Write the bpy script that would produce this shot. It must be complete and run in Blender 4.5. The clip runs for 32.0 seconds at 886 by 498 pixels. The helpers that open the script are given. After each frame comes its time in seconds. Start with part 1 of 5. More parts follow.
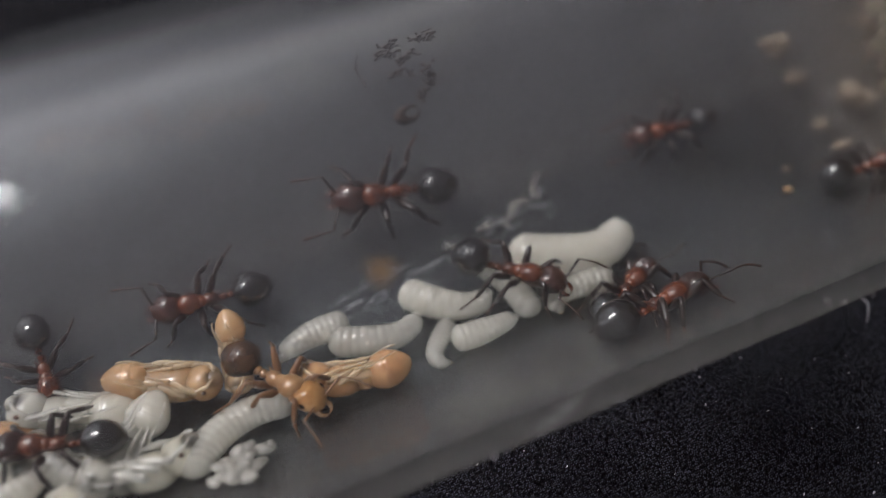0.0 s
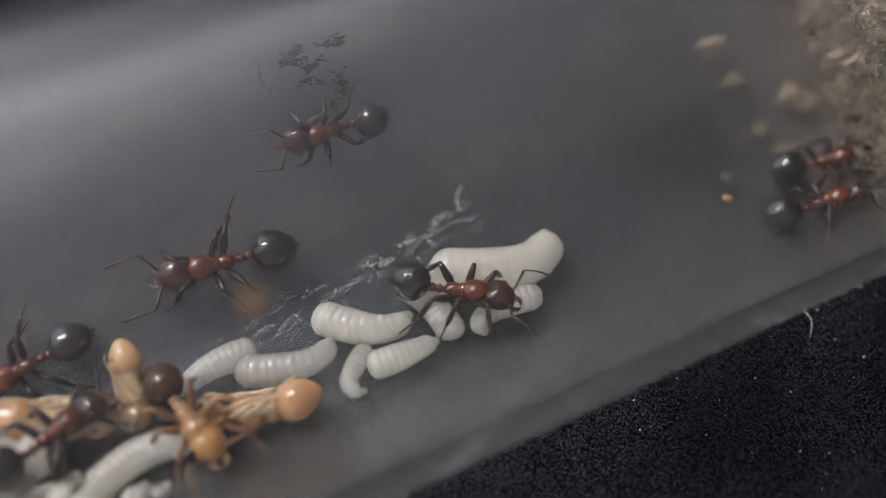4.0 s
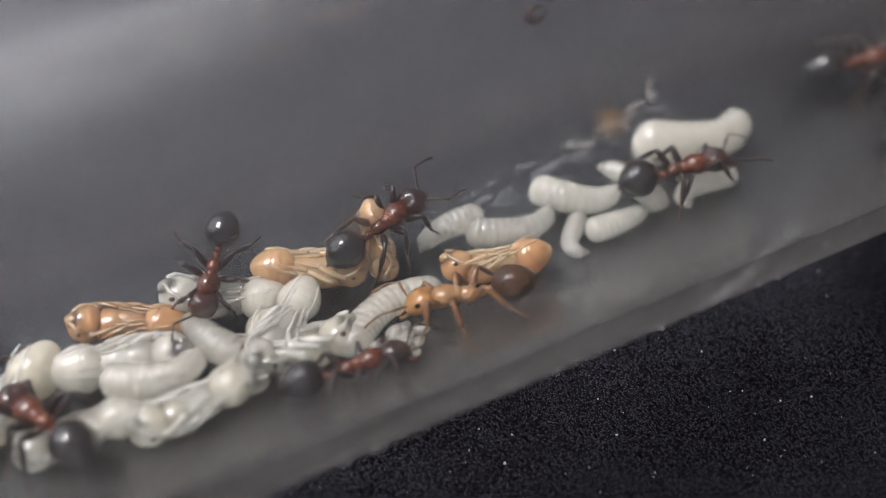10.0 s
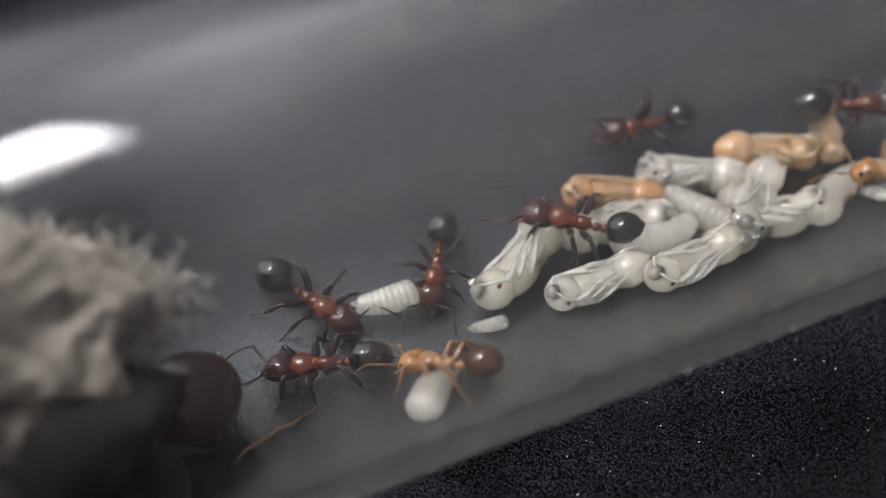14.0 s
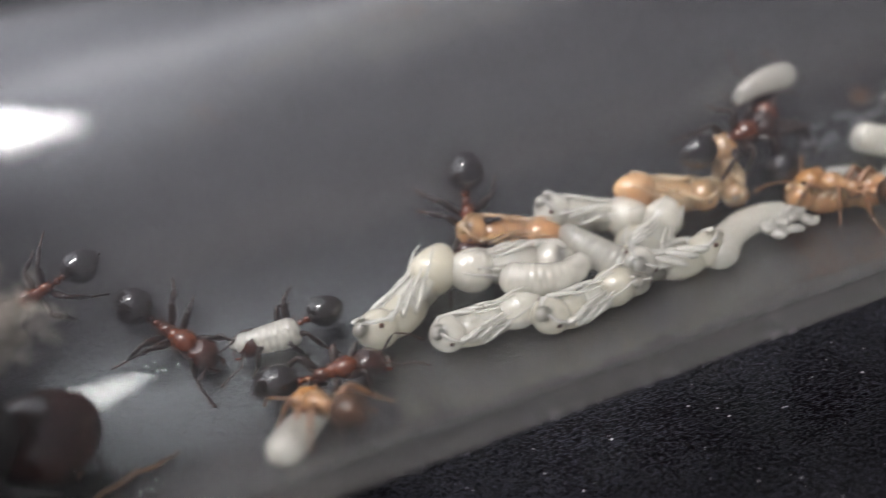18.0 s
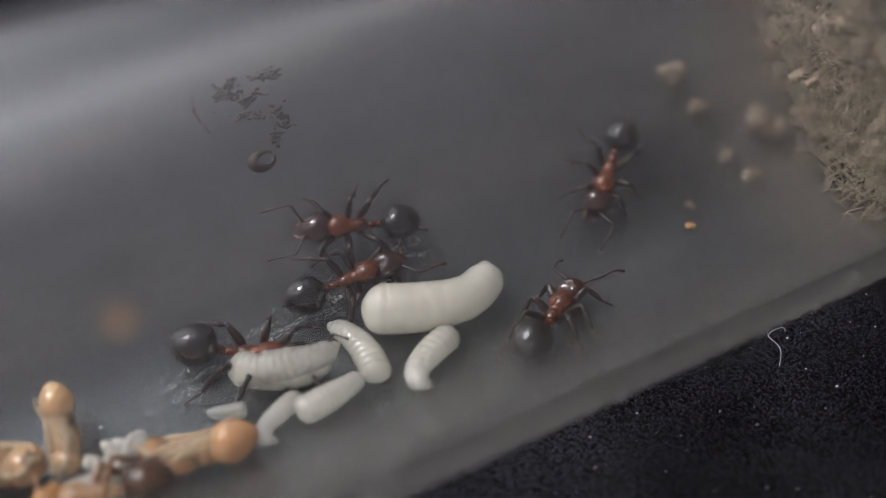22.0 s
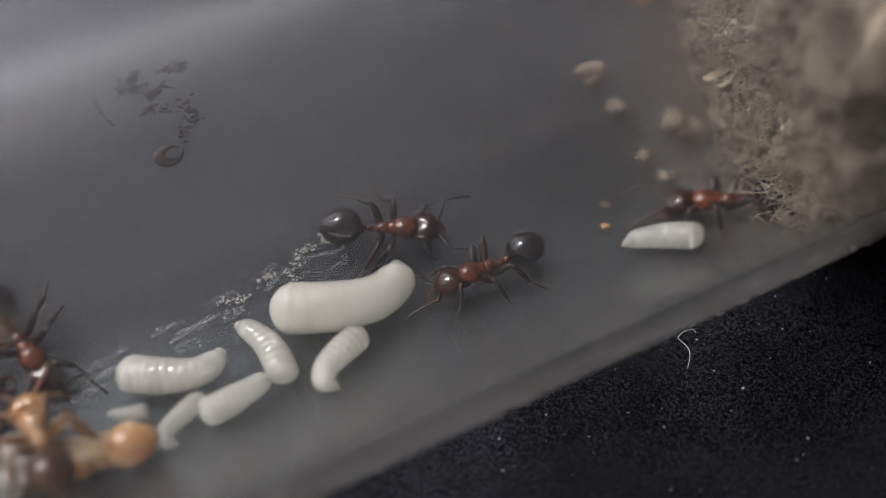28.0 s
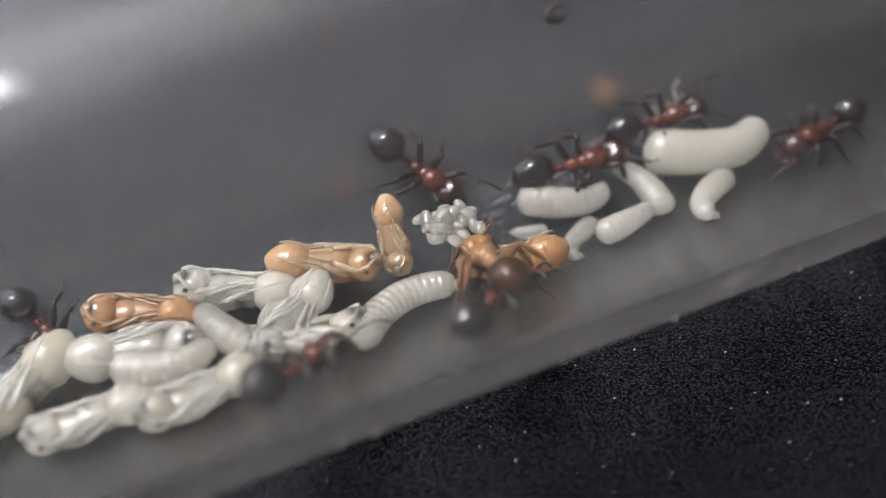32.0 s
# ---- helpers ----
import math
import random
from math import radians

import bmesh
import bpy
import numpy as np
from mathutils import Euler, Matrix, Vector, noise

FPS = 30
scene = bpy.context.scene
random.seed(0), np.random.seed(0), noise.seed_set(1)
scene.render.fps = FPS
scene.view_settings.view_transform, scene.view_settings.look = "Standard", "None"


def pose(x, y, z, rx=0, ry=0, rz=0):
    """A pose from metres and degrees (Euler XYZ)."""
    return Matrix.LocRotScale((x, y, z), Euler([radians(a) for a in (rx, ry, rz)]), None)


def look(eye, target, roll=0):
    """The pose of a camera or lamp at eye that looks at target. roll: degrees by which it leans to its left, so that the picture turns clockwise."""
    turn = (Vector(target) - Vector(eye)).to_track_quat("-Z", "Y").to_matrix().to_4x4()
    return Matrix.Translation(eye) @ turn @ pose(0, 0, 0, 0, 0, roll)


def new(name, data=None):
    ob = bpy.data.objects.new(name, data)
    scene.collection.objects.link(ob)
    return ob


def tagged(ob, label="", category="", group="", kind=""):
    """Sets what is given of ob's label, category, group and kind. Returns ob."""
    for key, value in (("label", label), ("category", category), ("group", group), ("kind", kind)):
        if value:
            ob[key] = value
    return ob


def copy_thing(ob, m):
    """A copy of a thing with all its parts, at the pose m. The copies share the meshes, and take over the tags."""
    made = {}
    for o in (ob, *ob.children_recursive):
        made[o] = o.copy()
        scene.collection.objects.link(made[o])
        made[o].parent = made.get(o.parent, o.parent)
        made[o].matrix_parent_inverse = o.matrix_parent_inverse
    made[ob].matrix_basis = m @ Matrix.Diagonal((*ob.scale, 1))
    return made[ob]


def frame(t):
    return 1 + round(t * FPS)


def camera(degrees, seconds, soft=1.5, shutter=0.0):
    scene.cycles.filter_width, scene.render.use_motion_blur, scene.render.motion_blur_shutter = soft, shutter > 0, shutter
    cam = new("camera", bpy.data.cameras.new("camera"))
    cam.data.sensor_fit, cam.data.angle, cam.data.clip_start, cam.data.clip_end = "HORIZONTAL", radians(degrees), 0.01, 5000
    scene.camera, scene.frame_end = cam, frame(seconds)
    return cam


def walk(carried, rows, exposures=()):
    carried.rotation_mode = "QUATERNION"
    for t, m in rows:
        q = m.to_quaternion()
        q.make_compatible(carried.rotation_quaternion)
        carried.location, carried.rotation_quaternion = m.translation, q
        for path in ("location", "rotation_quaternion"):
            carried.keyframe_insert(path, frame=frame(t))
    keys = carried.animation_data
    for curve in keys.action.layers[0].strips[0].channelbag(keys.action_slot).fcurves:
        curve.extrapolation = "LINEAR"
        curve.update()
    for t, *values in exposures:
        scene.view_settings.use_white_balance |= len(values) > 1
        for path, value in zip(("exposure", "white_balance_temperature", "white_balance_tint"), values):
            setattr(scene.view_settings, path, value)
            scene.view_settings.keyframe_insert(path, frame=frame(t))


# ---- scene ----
U = 0.0008   # one drawing unit: the tube is 20 units (16 mm) across
R_OUT, R_IN = 10.0, 9.0
CAMERA_ROWS = [  # seconds, x, y, z in units, yaw, pitch, roll in degrees
    (0, 3.38, -23.41, 38.07, -22.46, -51.10, -2.37),
    (0.5, 5.01, -22.87, 37.38, -22.98, -49.92, -2.28),
    (1, 5.82, -22.85, 36.72, -24.16, -48.88, -1.75),
    (1.5, 6.16, -23.53, 36.44, -24.74, -48.45, -1.71),
    (2, 6.65, -23.47, 35.97, -24.91, -48.19, -1.55),
    (2.5, 6.81, -23.39, 35.94, -25.04, -48.47, -1.65),
    (4.5, 6.14, -21.98, 36.16, -25.15, -51.83, -1.15),
    (5, 5.19, -21.40, 36.44, -25.55, -52.88, -1.00),
    (5.5, 2.85, -21.21, 35.72, -26.26, -52.80, -0.44),
    (6, 1.58, -21.58, 35.62, -26.72, -53.50, 0.14),
    (6.5, -2.26, -20.79, 35.49, -26.51, -53.19, 0.25),
    (7, -5.17, -21.72, 36.38, -26.12, -51.95, -0.06),
    (7.5, -5.60, -22.74, 37.84, -26.71, -52.75, 1.02),
    (8, -5.78, -22.87, 38.54, -27.38, -52.77, 1.95),
    (8.5, -5.70, -23.41, 37.83, -27.54, -52.09, 2.13),
    (9, -5.16, -23.05, 37.17, -27.05, -52.88, 1.83),
    (9.5, -5.35, -23.50, 36.59, -26.98, -52.74, 1.49),
    (10, -5.30, -23.13, 36.61, -26.37, -52.77, 1.04),
    (10.5, -7.88, -21.95, 36.29, -25.21, -51.99, -0.03),
    (11, -10.11, -22.23, 36.31, -22.87, -51.54, -2.21),
    (11.5, -12.39, -22.83, 36.08, -21.30, -50.76, -3.77),
    (12, -12.83, -23.15, 37.40, -18.97, -52.14, -4.76),
    (12.5, -15.46, -22.75, 39.31, -19.97, -52.33, -3.93),
    (13, -19.45, -21.78, 38.51, -20.74, -52.71, -3.03),
    (13.5, -23.36, -22.79, 37.87, -19.70, -53.77, -3.35),
    (14, -24.43, -22.95, 37.67, -18.37, -52.84, -4.06),
    (14.5, -24.21, -23.60, 37.35, -18.42, -52.75, -3.85),
    (16.5, -23.31, -23.71, 34.42, -21.52, -49.73, -0.35),
    (17, -23.02, -23.52, 34.17, -21.94, -49.48, -0.14),
    (17.5, -22.66, -23.18, 34.60, -21.55, -50.26, -0.83),
    (18, -20.20, -24.07, 36.26, -19.97, -50.12, -1.92),
    (18.5, -13.50, -25.87, 36.35, -19.28, -49.19, -3.89),
    (19, -9.29, -24.20, 37.01, -17.95, -50.18, -5.03),
    (19.5, -4.19, -23.60, 36.33, -18.90, -50.73, -4.65),
    (20, 1.68, -25.05, 35.30, -20.22, -49.72, -4.40),
    (20.5, 6.01, -24.26, 34.93, -19.56, -47.86, -5.80),
    (21, 8.21, -24.36, 34.56, -20.59, -47.03, -5.89),
    (21.5, 9.23, -24.30, 34.23, -21.29, -46.85, -5.50),
    (22, 10.05, -24.42, 33.98, -21.56, -46.58, -5.49),
    (22.5, 10.17, -24.02, 33.84, -21.65, -46.58, -5.54),
    (23, 10.32, -23.83, 33.98, -22.01, -46.63, -5.40),
    (23.5, 10.27, -23.81, 34.11, -22.85, -46.58, -4.76),
    (24, 12.36, -24.29, 33.74, -24.94, -46.15, -3.28),
    (24.5, 15.18, -24.92, 33.63, -26.70, -45.54, -2.07),
    (26.5, 12.54, -24.82, 34.20, -27.36, -47.18, -1.01),
    (27, 12.58, -24.06, 34.01, -26.64, -47.13, -1.11),
    (27.5, 12.01, -24.38, 33.82, -26.61, -47.19, -1.14),
    (28, 11.70, -24.38, 33.97, -26.20, -47.65, -1.47),
    (28.5, 10.90, -25.00, 33.72, -25.81, -47.00, -1.71),
    (29, 6.13, -24.24, 33.51, -24.41, -46.87, -2.65),
    (29.5, -0.56, -22.72, 32.91, -24.12, -46.66, -2.54),
    (30, -0.96, -23.73, 33.03, -24.53, -47.65, -1.86),
    (30.5, -2.56, -26.59, 33.98, -23.30, -48.54, -1.97),
    (31, -3.40, -25.77, 34.89, -21.60, -49.70, -2.51),
    (31.5, -3.29, -26.30, 34.70, -21.32, -48.90, -2.74),
    (32, -3.93, -25.44, 34.78, -20.19, -49.78, -3.43),
]

cam = camera(49.56, 32.0, soft=1.0, shutter=0.4)
cam.data.dof.use_dof = True
cam.data.dof.focus_distance = 41.2 * U
cam.data.dof.aperture_fstop = 23


def cam_pose(x, y, z, yaw, pitch, roll):
    return pose(x * U, y * U, z * U, 0, 0, yaw) @ pose(0, 0, 0, 90 + pitch, 0, 0) @ pose(0, 0, 0, 0, 0, roll)


EXPOSURES = [(0, -0.5), (1, -0.5), (2, -0.25), (5, -0.25), (6, -0.15), (9, 0), (11, 0.05), (13, 0.0), (14, -0.06), (17, 0.12), (18, 0.05), (19, -0.3), (20, -0.5), (21, -0.3), (23, -0.22), (28, -0.2), (29, -0.18), (30, 0), (32, 0.05)]  # seconds, stops
walk(cam, [(t, cam_pose(*r)) for t, *r in CAMERA_ROWS], EXPOSURES)

# ---- light: a dim room with a broad bright lobe added to its sky, and one lamp over the table ----
world = bpy.data.worlds.new("room_light")
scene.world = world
world.use_nodes = True
wn, wl = world.node_tree.nodes, world.node_tree.links
bg = wn["Background"]
tc = wn.new("ShaderNodeTexCoord")
sep = wn.new("ShaderNodeSeparateXYZ")
ramp = wn.new("ShaderNodeValToRGB")
mr = wn.new("ShaderNodeMapRange")
mr.inputs[1].default_value, mr.inputs[2].default_value = -1, 1
wl.new(tc.outputs["Generated"], sep.inputs[0])
wl.new(sep.outputs["Z"], mr.inputs[0])
wl.new(mr.outputs[0], ramp.inputs[0])
ramp.color_ramp.elements[0].position, ramp.color_ramp.elements[0].color = 0.48, (0.10, 0.093, 0.10, 1)
ramp.color_ramp.elements[1].position, ramp.color_ramp.elements[1].color = 1.0, (0.645, 0.562, 0.67, 1)
# unseen glow added to the sky for a soft band on the glass
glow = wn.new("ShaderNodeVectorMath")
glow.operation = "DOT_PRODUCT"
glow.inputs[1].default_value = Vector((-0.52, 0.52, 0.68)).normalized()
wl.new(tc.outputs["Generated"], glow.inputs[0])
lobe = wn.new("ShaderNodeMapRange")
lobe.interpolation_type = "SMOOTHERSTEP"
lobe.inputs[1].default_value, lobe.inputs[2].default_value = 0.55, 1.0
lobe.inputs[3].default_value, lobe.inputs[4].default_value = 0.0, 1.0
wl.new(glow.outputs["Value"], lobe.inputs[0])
added_glow = wn.new("ShaderNodeMix")
added_glow.data_type = "RGBA"
added_glow.inputs["B"].default_value = (3.8, 3.7, 4.15, 1)
wl.new(lobe.outputs[0], added_glow.inputs["Factor"])
wl.new(ramp.outputs[0], added_glow.inputs["A"])
wl.new(added_glow.outputs["Result"], bg.inputs[0])
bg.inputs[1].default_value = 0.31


def area_lamp(name, eye, target, w, h, watts, color, roll=0):
    la = bpy.data.lights.new(name, "AREA")
    la.shape, la.size, la.size_y, la.energy, la.color = "RECTANGLE", w, h, watts, color
    ob = new(name, la)
    ob.matrix_world = look(eye, target, roll)
    return ob


for side in (-1, 1):  # a lamp with two square panels
    area_lamp("lamp", (-0.118 + 0.034 * side, 0.10, 0.34), (-0.02 + 0.034 * side, 0, 0.01), 0.056, 0.08, 0.62, (1.0, 0.94, 0.965), -22)


# ---- materials ----
def mat(name):
    m = bpy.data.materials.new(name)
    m.use_nodes = True
    return m, m.node_tree.nodes, m.node_tree.links, m.node_tree.nodes["Principled BSDF"]


def tex_noise(n, l, scale, detail=4.0, rough=0.55, coord="Object"):
    c = n.new("ShaderNodeTexCoord")
    t = n.new("ShaderNodeTexNoise")
    t.inputs["Scale"].default_value, t.inputs["Detail"].default_value, t.inputs["Roughness"].default_value = scale, detail, rough
    l.new(c.outputs[coord], t.inputs["Vector"])
    return t


def color_ramp(n, l, src, stops):
    r = n.new("ShaderNodeValToRGB")
    while len(r.color_ramp.elements) < len(stops):
        r.color_ramp.elements.new(0.5)
    for e, (p, c) in zip(r.color_ramp.elements, stops):
        e.position, e.color = p, (*c, 1)
    l.new(src, r.inputs[0])
    return r


def bump(n, l, b, src, dist, strength=1.0):
    k = n.new("ShaderNodeBump")
    k.inputs["Strength"].default_value, k.inputs["Distance"].default_value = strength, dist
    l.new(src, k.inputs["Height"])
    l.new(k.outputs[0], b.inputs["Normal"])
    return k


def skin(name, dark, light, rough=0.3, scale=900, sss=0.0, sss_scale=0.0003, coat=0.0, bump_d=0.0000012, vary=0.0, clear=0.0, coat_rough=0.12, coat_ior=1.5):
    """An organic skin: two-scale mottling, slight relief, optional light scattering under the surface."""
    m, n, l, b = mat(name)
    t = tex_noise(n, l, scale, 5.0, 0.6)
    r = color_ramp(n, l, t.outputs["Fac"], [(0.3, dark), (0.7, light)])
    out = r.outputs[0]
    if vary:
        info = n.new("ShaderNodeObjectInfo")
        hsv = n.new("ShaderNodeHueSaturation")
        mrng = n.new("ShaderNodeMapRange")
        mrng.inputs[3].default_value, mrng.inputs[4].default_value = 1 - vary, 1 + vary
        l.new(info.outputs["Random"], mrng.inputs[0])
        l.new(mrng.outputs[0], hsv.inputs["Value"])
        l.new(out, hsv.inputs["Color"])
        out = hsv.outputs[0]
    l.new(out, b.inputs["Base Color"])
    b.inputs["Roughness"].default_value = rough
    b.inputs["Coat Weight"].default_value = coat
    b.inputs["Coat Roughness"].default_value = coat_rough
    b.inputs["Coat IOR"].default_value = coat_ior
    b.inputs["Subsurface Weight"].default_value = sss
    b.inputs["Subsurface Radius"].default_value = (0.94, 0.97, 1.0)
    b.inputs["Subsurface Scale"].default_value = sss_scale
    b.inputs["Alpha"].default_value = 1.0 - clear
    f = tex_noise(n, l, scale * 9, 3.0, 0.6)
    bump(n, l, b, f.outputs["Fac"], bump_d)
    return m


M_HEAD = skin("red_brown_cuticle", (0.014, 0.0031, 0.0016), (0.044, 0.0095, 0.0038), 0.24, 2500, coat=0.9, vary=0.35, coat_rough=0.07, coat_ior=1.7)
M_THORAX = skin("rust_red_cuticle", (0.044, 0.009, 0.003), (0.115, 0.026, 0.0075), 0.26, 2500, coat=0.7, vary=0.3, coat_rough=0.1, bump_d=0.000006)
M_GASTER = skin("black_cuticle", (0.003, 0.002, 0.002), (0.008, 0.0045, 0.004), 0.14, 2000, coat=1.0, coat_rough=0.045, coat_ior=1.85)
M_LEG = skin("dark_brown_leg_cuticle", (0.006, 0.0026, 0.0018), (0.018, 0.0065, 0.004), 0.32, 2500, coat=0.5)
M_FOOT = skin("brown_foot_cuticle", (0.02, 0.008, 0.0045), (0.055, 0.020, 0.011), 0.4, 2500)
M_EYE = skin("black_eye", (0.004, 0.004, 0.004), (0.008, 0.007, 0.006), 0.15, 4000)
M_PALE = skin("honey_cuticle", (0.20, 0.10, 0.042), (0.30, 0.165, 0.078), 0.28, 2500, sss=0.3, coat=0.6)
M_PALE_HEAD = skin("amber_cuticle", (0.22, 0.10, 0.032), (0.34, 0.175, 0.062), 0.25, 2500, sss=0.3, coat=0.7)
M_PALE_GASTER = skin("smoky_brown_cuticle", (0.03, 0.013, 0.007), (0.06, 0.027, 0.013), 0.2, 2000, coat=0.6)
M_PALE_LEG = skin("tan_leg_cuticle", (0.10, 0.044, 0.017), (0.17, 0.078, 0.032), 0.36, 2500, coat=0.3)
M_LARVA = skin("milky_larva_skin", (0.454, 0.425, 0.358), (0.518, 0.485, 0.414), 0.12, 1200, sss=1.0, sss_scale=0.0065, coat=1.0, clear=0.2, bump_d=0.000004, coat_rough=0.035, coat_ior=2.2)
M_GLASSY = skin("translucent_larva_skin", (0.424, 0.398, 0.337), (0.488, 0.461, 0.394), 0.12, 1200, sss=1.0, sss_scale=0.0075, coat=1.0, clear=0.32, bump_d=0.000004, coat_rough=0.035, coat_ior=2.2)
M_PUPA = skin("white_pupa_skin", (0.575, 0.535, 0.440), (0.650, 0.602, 0.500), 0.2, 1500, sss=1.0, sss_scale=0.0055, coat=1.0, clear=0.1, bump_d=0.000004, coat_rough=0.05, coat_ior=1.8)
M_PUPA_CREAM = skin("cream_pupa_skin", (0.503, 0.456, 0.350), (0.572, 0.517, 0.401), 0.2, 1500, sss=1.0, sss_scale=0.0055, coat=1.0, clear=0.1, bump_d=0.000004, coat_rough=0.05, coat_ior=1.8)
M_TAN = skin("peach_pupa_skin", (0.39, 0.205, 0.095), (0.49, 0.285, 0.150), 0.2, 1800, sss=1.0, sss_scale=0.004, coat=0.8, clear=0.14, bump_d=0.000004)
M_TAN_DARK = skin("ochre_pupa_skin", (0.30, 0.145, 0.065), (0.42, 0.235, 0.115), 0.22, 1800, sss=1.0, sss_scale=0.002, coat=0.6, bump_d=0.000004)
M_EGG = skin("pearly_egg_shell", (0.54, 0.50, 0.43), (0.60, 0.56, 0.49), 0.18, 1500, sss=1.0, sss_scale=0.004, coat=1.0, clear=0.22)
M_MOUTH = skin("pale_brown_mouthparts", (0.40, 0.26, 0.13), (0.55, 0.38, 0.22), 0.4, 2500)
M_RESIDUE = skin("dry_brown_residue", (0.014, 0.0065, 0.004), (0.045, 0.021, 0.012), 0.6, 3000)
M_FILM = skin("dry_white_film", (0.38, 0.38, 0.39), (0.6, 0.6, 0.62), 0.7, 3000)
M_DUST = skin("pale_dust", (0.30, 0.30, 0.31), (0.5, 0.5, 0.52), 0.8, 3000)
M_GRAIN = skin("amber_crumb", (0.20, 0.105, 0.04), (0.34, 0.205, 0.09), 0.5, 3000)


# haze painted round the tube for its glare bands and dark reflections
HAZE_BANDS = [(-180, 0.009), (-120, 0.017), (-90, 0.029), (-70, 0.039), (-60, 0.048), (-50, 0.038), (-40, 0.026), (-15, 0.012), (8, 0.007), (33, 0.0105), (39, 0.031), (60, 0.052), (88, 0.080), (97, 0.105), (104, 0.21), (109, 0.13), (114, 0.045), (122, 0.016), (150, 0.011), (180, 0.009)]  # degrees from the lowest line, share of scattered light


def glass_material():
    m, n, l, b = mat("clear_tube_glass")
    n.remove(b)
    g = n.new("ShaderNodeBsdfGlass")
    g.inputs["IOR"].default_value, g.inputs["Roughness"].default_value = 1.47, 0.0
    g.inputs["Color"].default_value = (0.97, 0.985, 0.975, 1)
    t = tex_noise(n, l, 260, 3.0, 0.5)
    k = n.new("ShaderNodeBump")
    k.inputs["Strength"].default_value, k.inputs["Distance"].default_value = 0.12, 0.00002
    l.new(t.outputs["Fac"], k.inputs["Height"])
    l.new(k.outputs[0], g.inputs["Normal"])
    # a thin dull film scatters a little light, both as condensation and as painted reflections
    d = n.new("ShaderNodeBsdfDiffuse")
    tr = n.new("ShaderNodeBsdfTranslucent")
    film = n.new("ShaderNodeMixShader")
    film.inputs[0].default_value = 0.5
    l.new(d.outputs[0], film.inputs[1])
    l.new(tr.outputs[0], film.inputs[2])
    # the haze by the angle round the tube, banded to stand in for reflections: thick on the far wall and low at the
    # front, thin where the brood lies, hardly any on top
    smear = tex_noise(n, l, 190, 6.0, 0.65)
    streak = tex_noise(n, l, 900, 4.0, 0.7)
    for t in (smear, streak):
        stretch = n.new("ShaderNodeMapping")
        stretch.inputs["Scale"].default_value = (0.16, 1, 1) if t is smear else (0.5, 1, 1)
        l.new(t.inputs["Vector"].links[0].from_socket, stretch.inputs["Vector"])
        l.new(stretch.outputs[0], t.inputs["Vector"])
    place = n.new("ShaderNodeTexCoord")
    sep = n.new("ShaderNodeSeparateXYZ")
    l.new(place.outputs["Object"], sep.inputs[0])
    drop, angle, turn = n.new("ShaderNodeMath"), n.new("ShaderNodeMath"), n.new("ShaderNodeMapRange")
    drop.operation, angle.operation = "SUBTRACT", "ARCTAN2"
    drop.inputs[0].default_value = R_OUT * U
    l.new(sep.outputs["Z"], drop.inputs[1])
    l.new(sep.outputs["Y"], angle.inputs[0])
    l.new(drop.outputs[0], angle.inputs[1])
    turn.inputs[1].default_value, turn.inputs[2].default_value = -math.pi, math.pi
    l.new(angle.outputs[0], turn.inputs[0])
    banded_haze = color_ramp(n, l, turn.outputs[0], [((d + 180) / 360, (f, f, f)) for d, f in HAZE_BANDS])
    patchy = n.new("ShaderNodeMapRange")
    patchy.inputs[1].default_value, patchy.inputs[2].default_value = 0.3, 0.75
    patchy.inputs[3].default_value, patchy.inputs[4].default_value = 0.55, 1.45
    l.new(smear.outputs["Fac"], patchy.inputs[0])
    fine = n.new("ShaderNodeMapRange")
    fine.inputs[1].default_value, fine.inputs[2].default_value = 0.35, 0.7
    fine.inputs[3].default_value, fine.inputs[4].default_value = 0.8, 1.2
    l.new(streak.outputs["Fac"], fine.inputs[0])
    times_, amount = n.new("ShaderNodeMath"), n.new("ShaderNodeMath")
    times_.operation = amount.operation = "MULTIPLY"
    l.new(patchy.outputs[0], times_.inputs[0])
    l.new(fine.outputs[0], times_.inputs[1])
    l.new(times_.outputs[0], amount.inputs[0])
    l.new(banded_haze.outputs[0], amount.inputs[1])
    # brownish haze painted on towards the plug, to veil and soften it
    fog, hazed = n.new("ShaderNodeMapRange"), n.new("ShaderNodeMath")
    fog.interpolation_type = "SMOOTHSTEP"
    fog.inputs[1].default_value, fog.inputs[2].default_value = 32.5 * U, 43 * U
    fog.inputs[3].default_value, fog.inputs[4].default_value = 0.0, 1.0
    l.new(sep.outputs["X"], fog.inputs[0])
    hazed.operation = "MULTIPLY_ADD"
    l.new(fog.outputs[0], hazed.inputs[0])
    hazed.inputs[1].default_value = 0.10
    thinned, thinned_film = n.new("ShaderNodeMapRange"), n.new("ShaderNodeMath")  # haze and sheen taken off by the wadding to keep its shade dark
    thinned.inputs[1].default_value, thinned.inputs[2].default_value = -30 * U, -23 * U
    thinned.inputs[3].default_value, thinned.inputs[4].default_value = 0.06, 1.0
    l.new(sep.outputs["X"], thinned.inputs[0])
    thinned_film.operation = "MULTIPLY"
    l.new(thinned.outputs[0], thinned_film.inputs[0])
    l.new(amount.outputs[0], thinned_film.inputs[1])
    l.new(thinned_film.outputs[0], hazed.inputs[2])
    tint = n.new("ShaderNodeMix")
    tint.data_type = "RGBA"
    tint.inputs["B"].default_value = (0.66, 0.54, 0.42, 1)
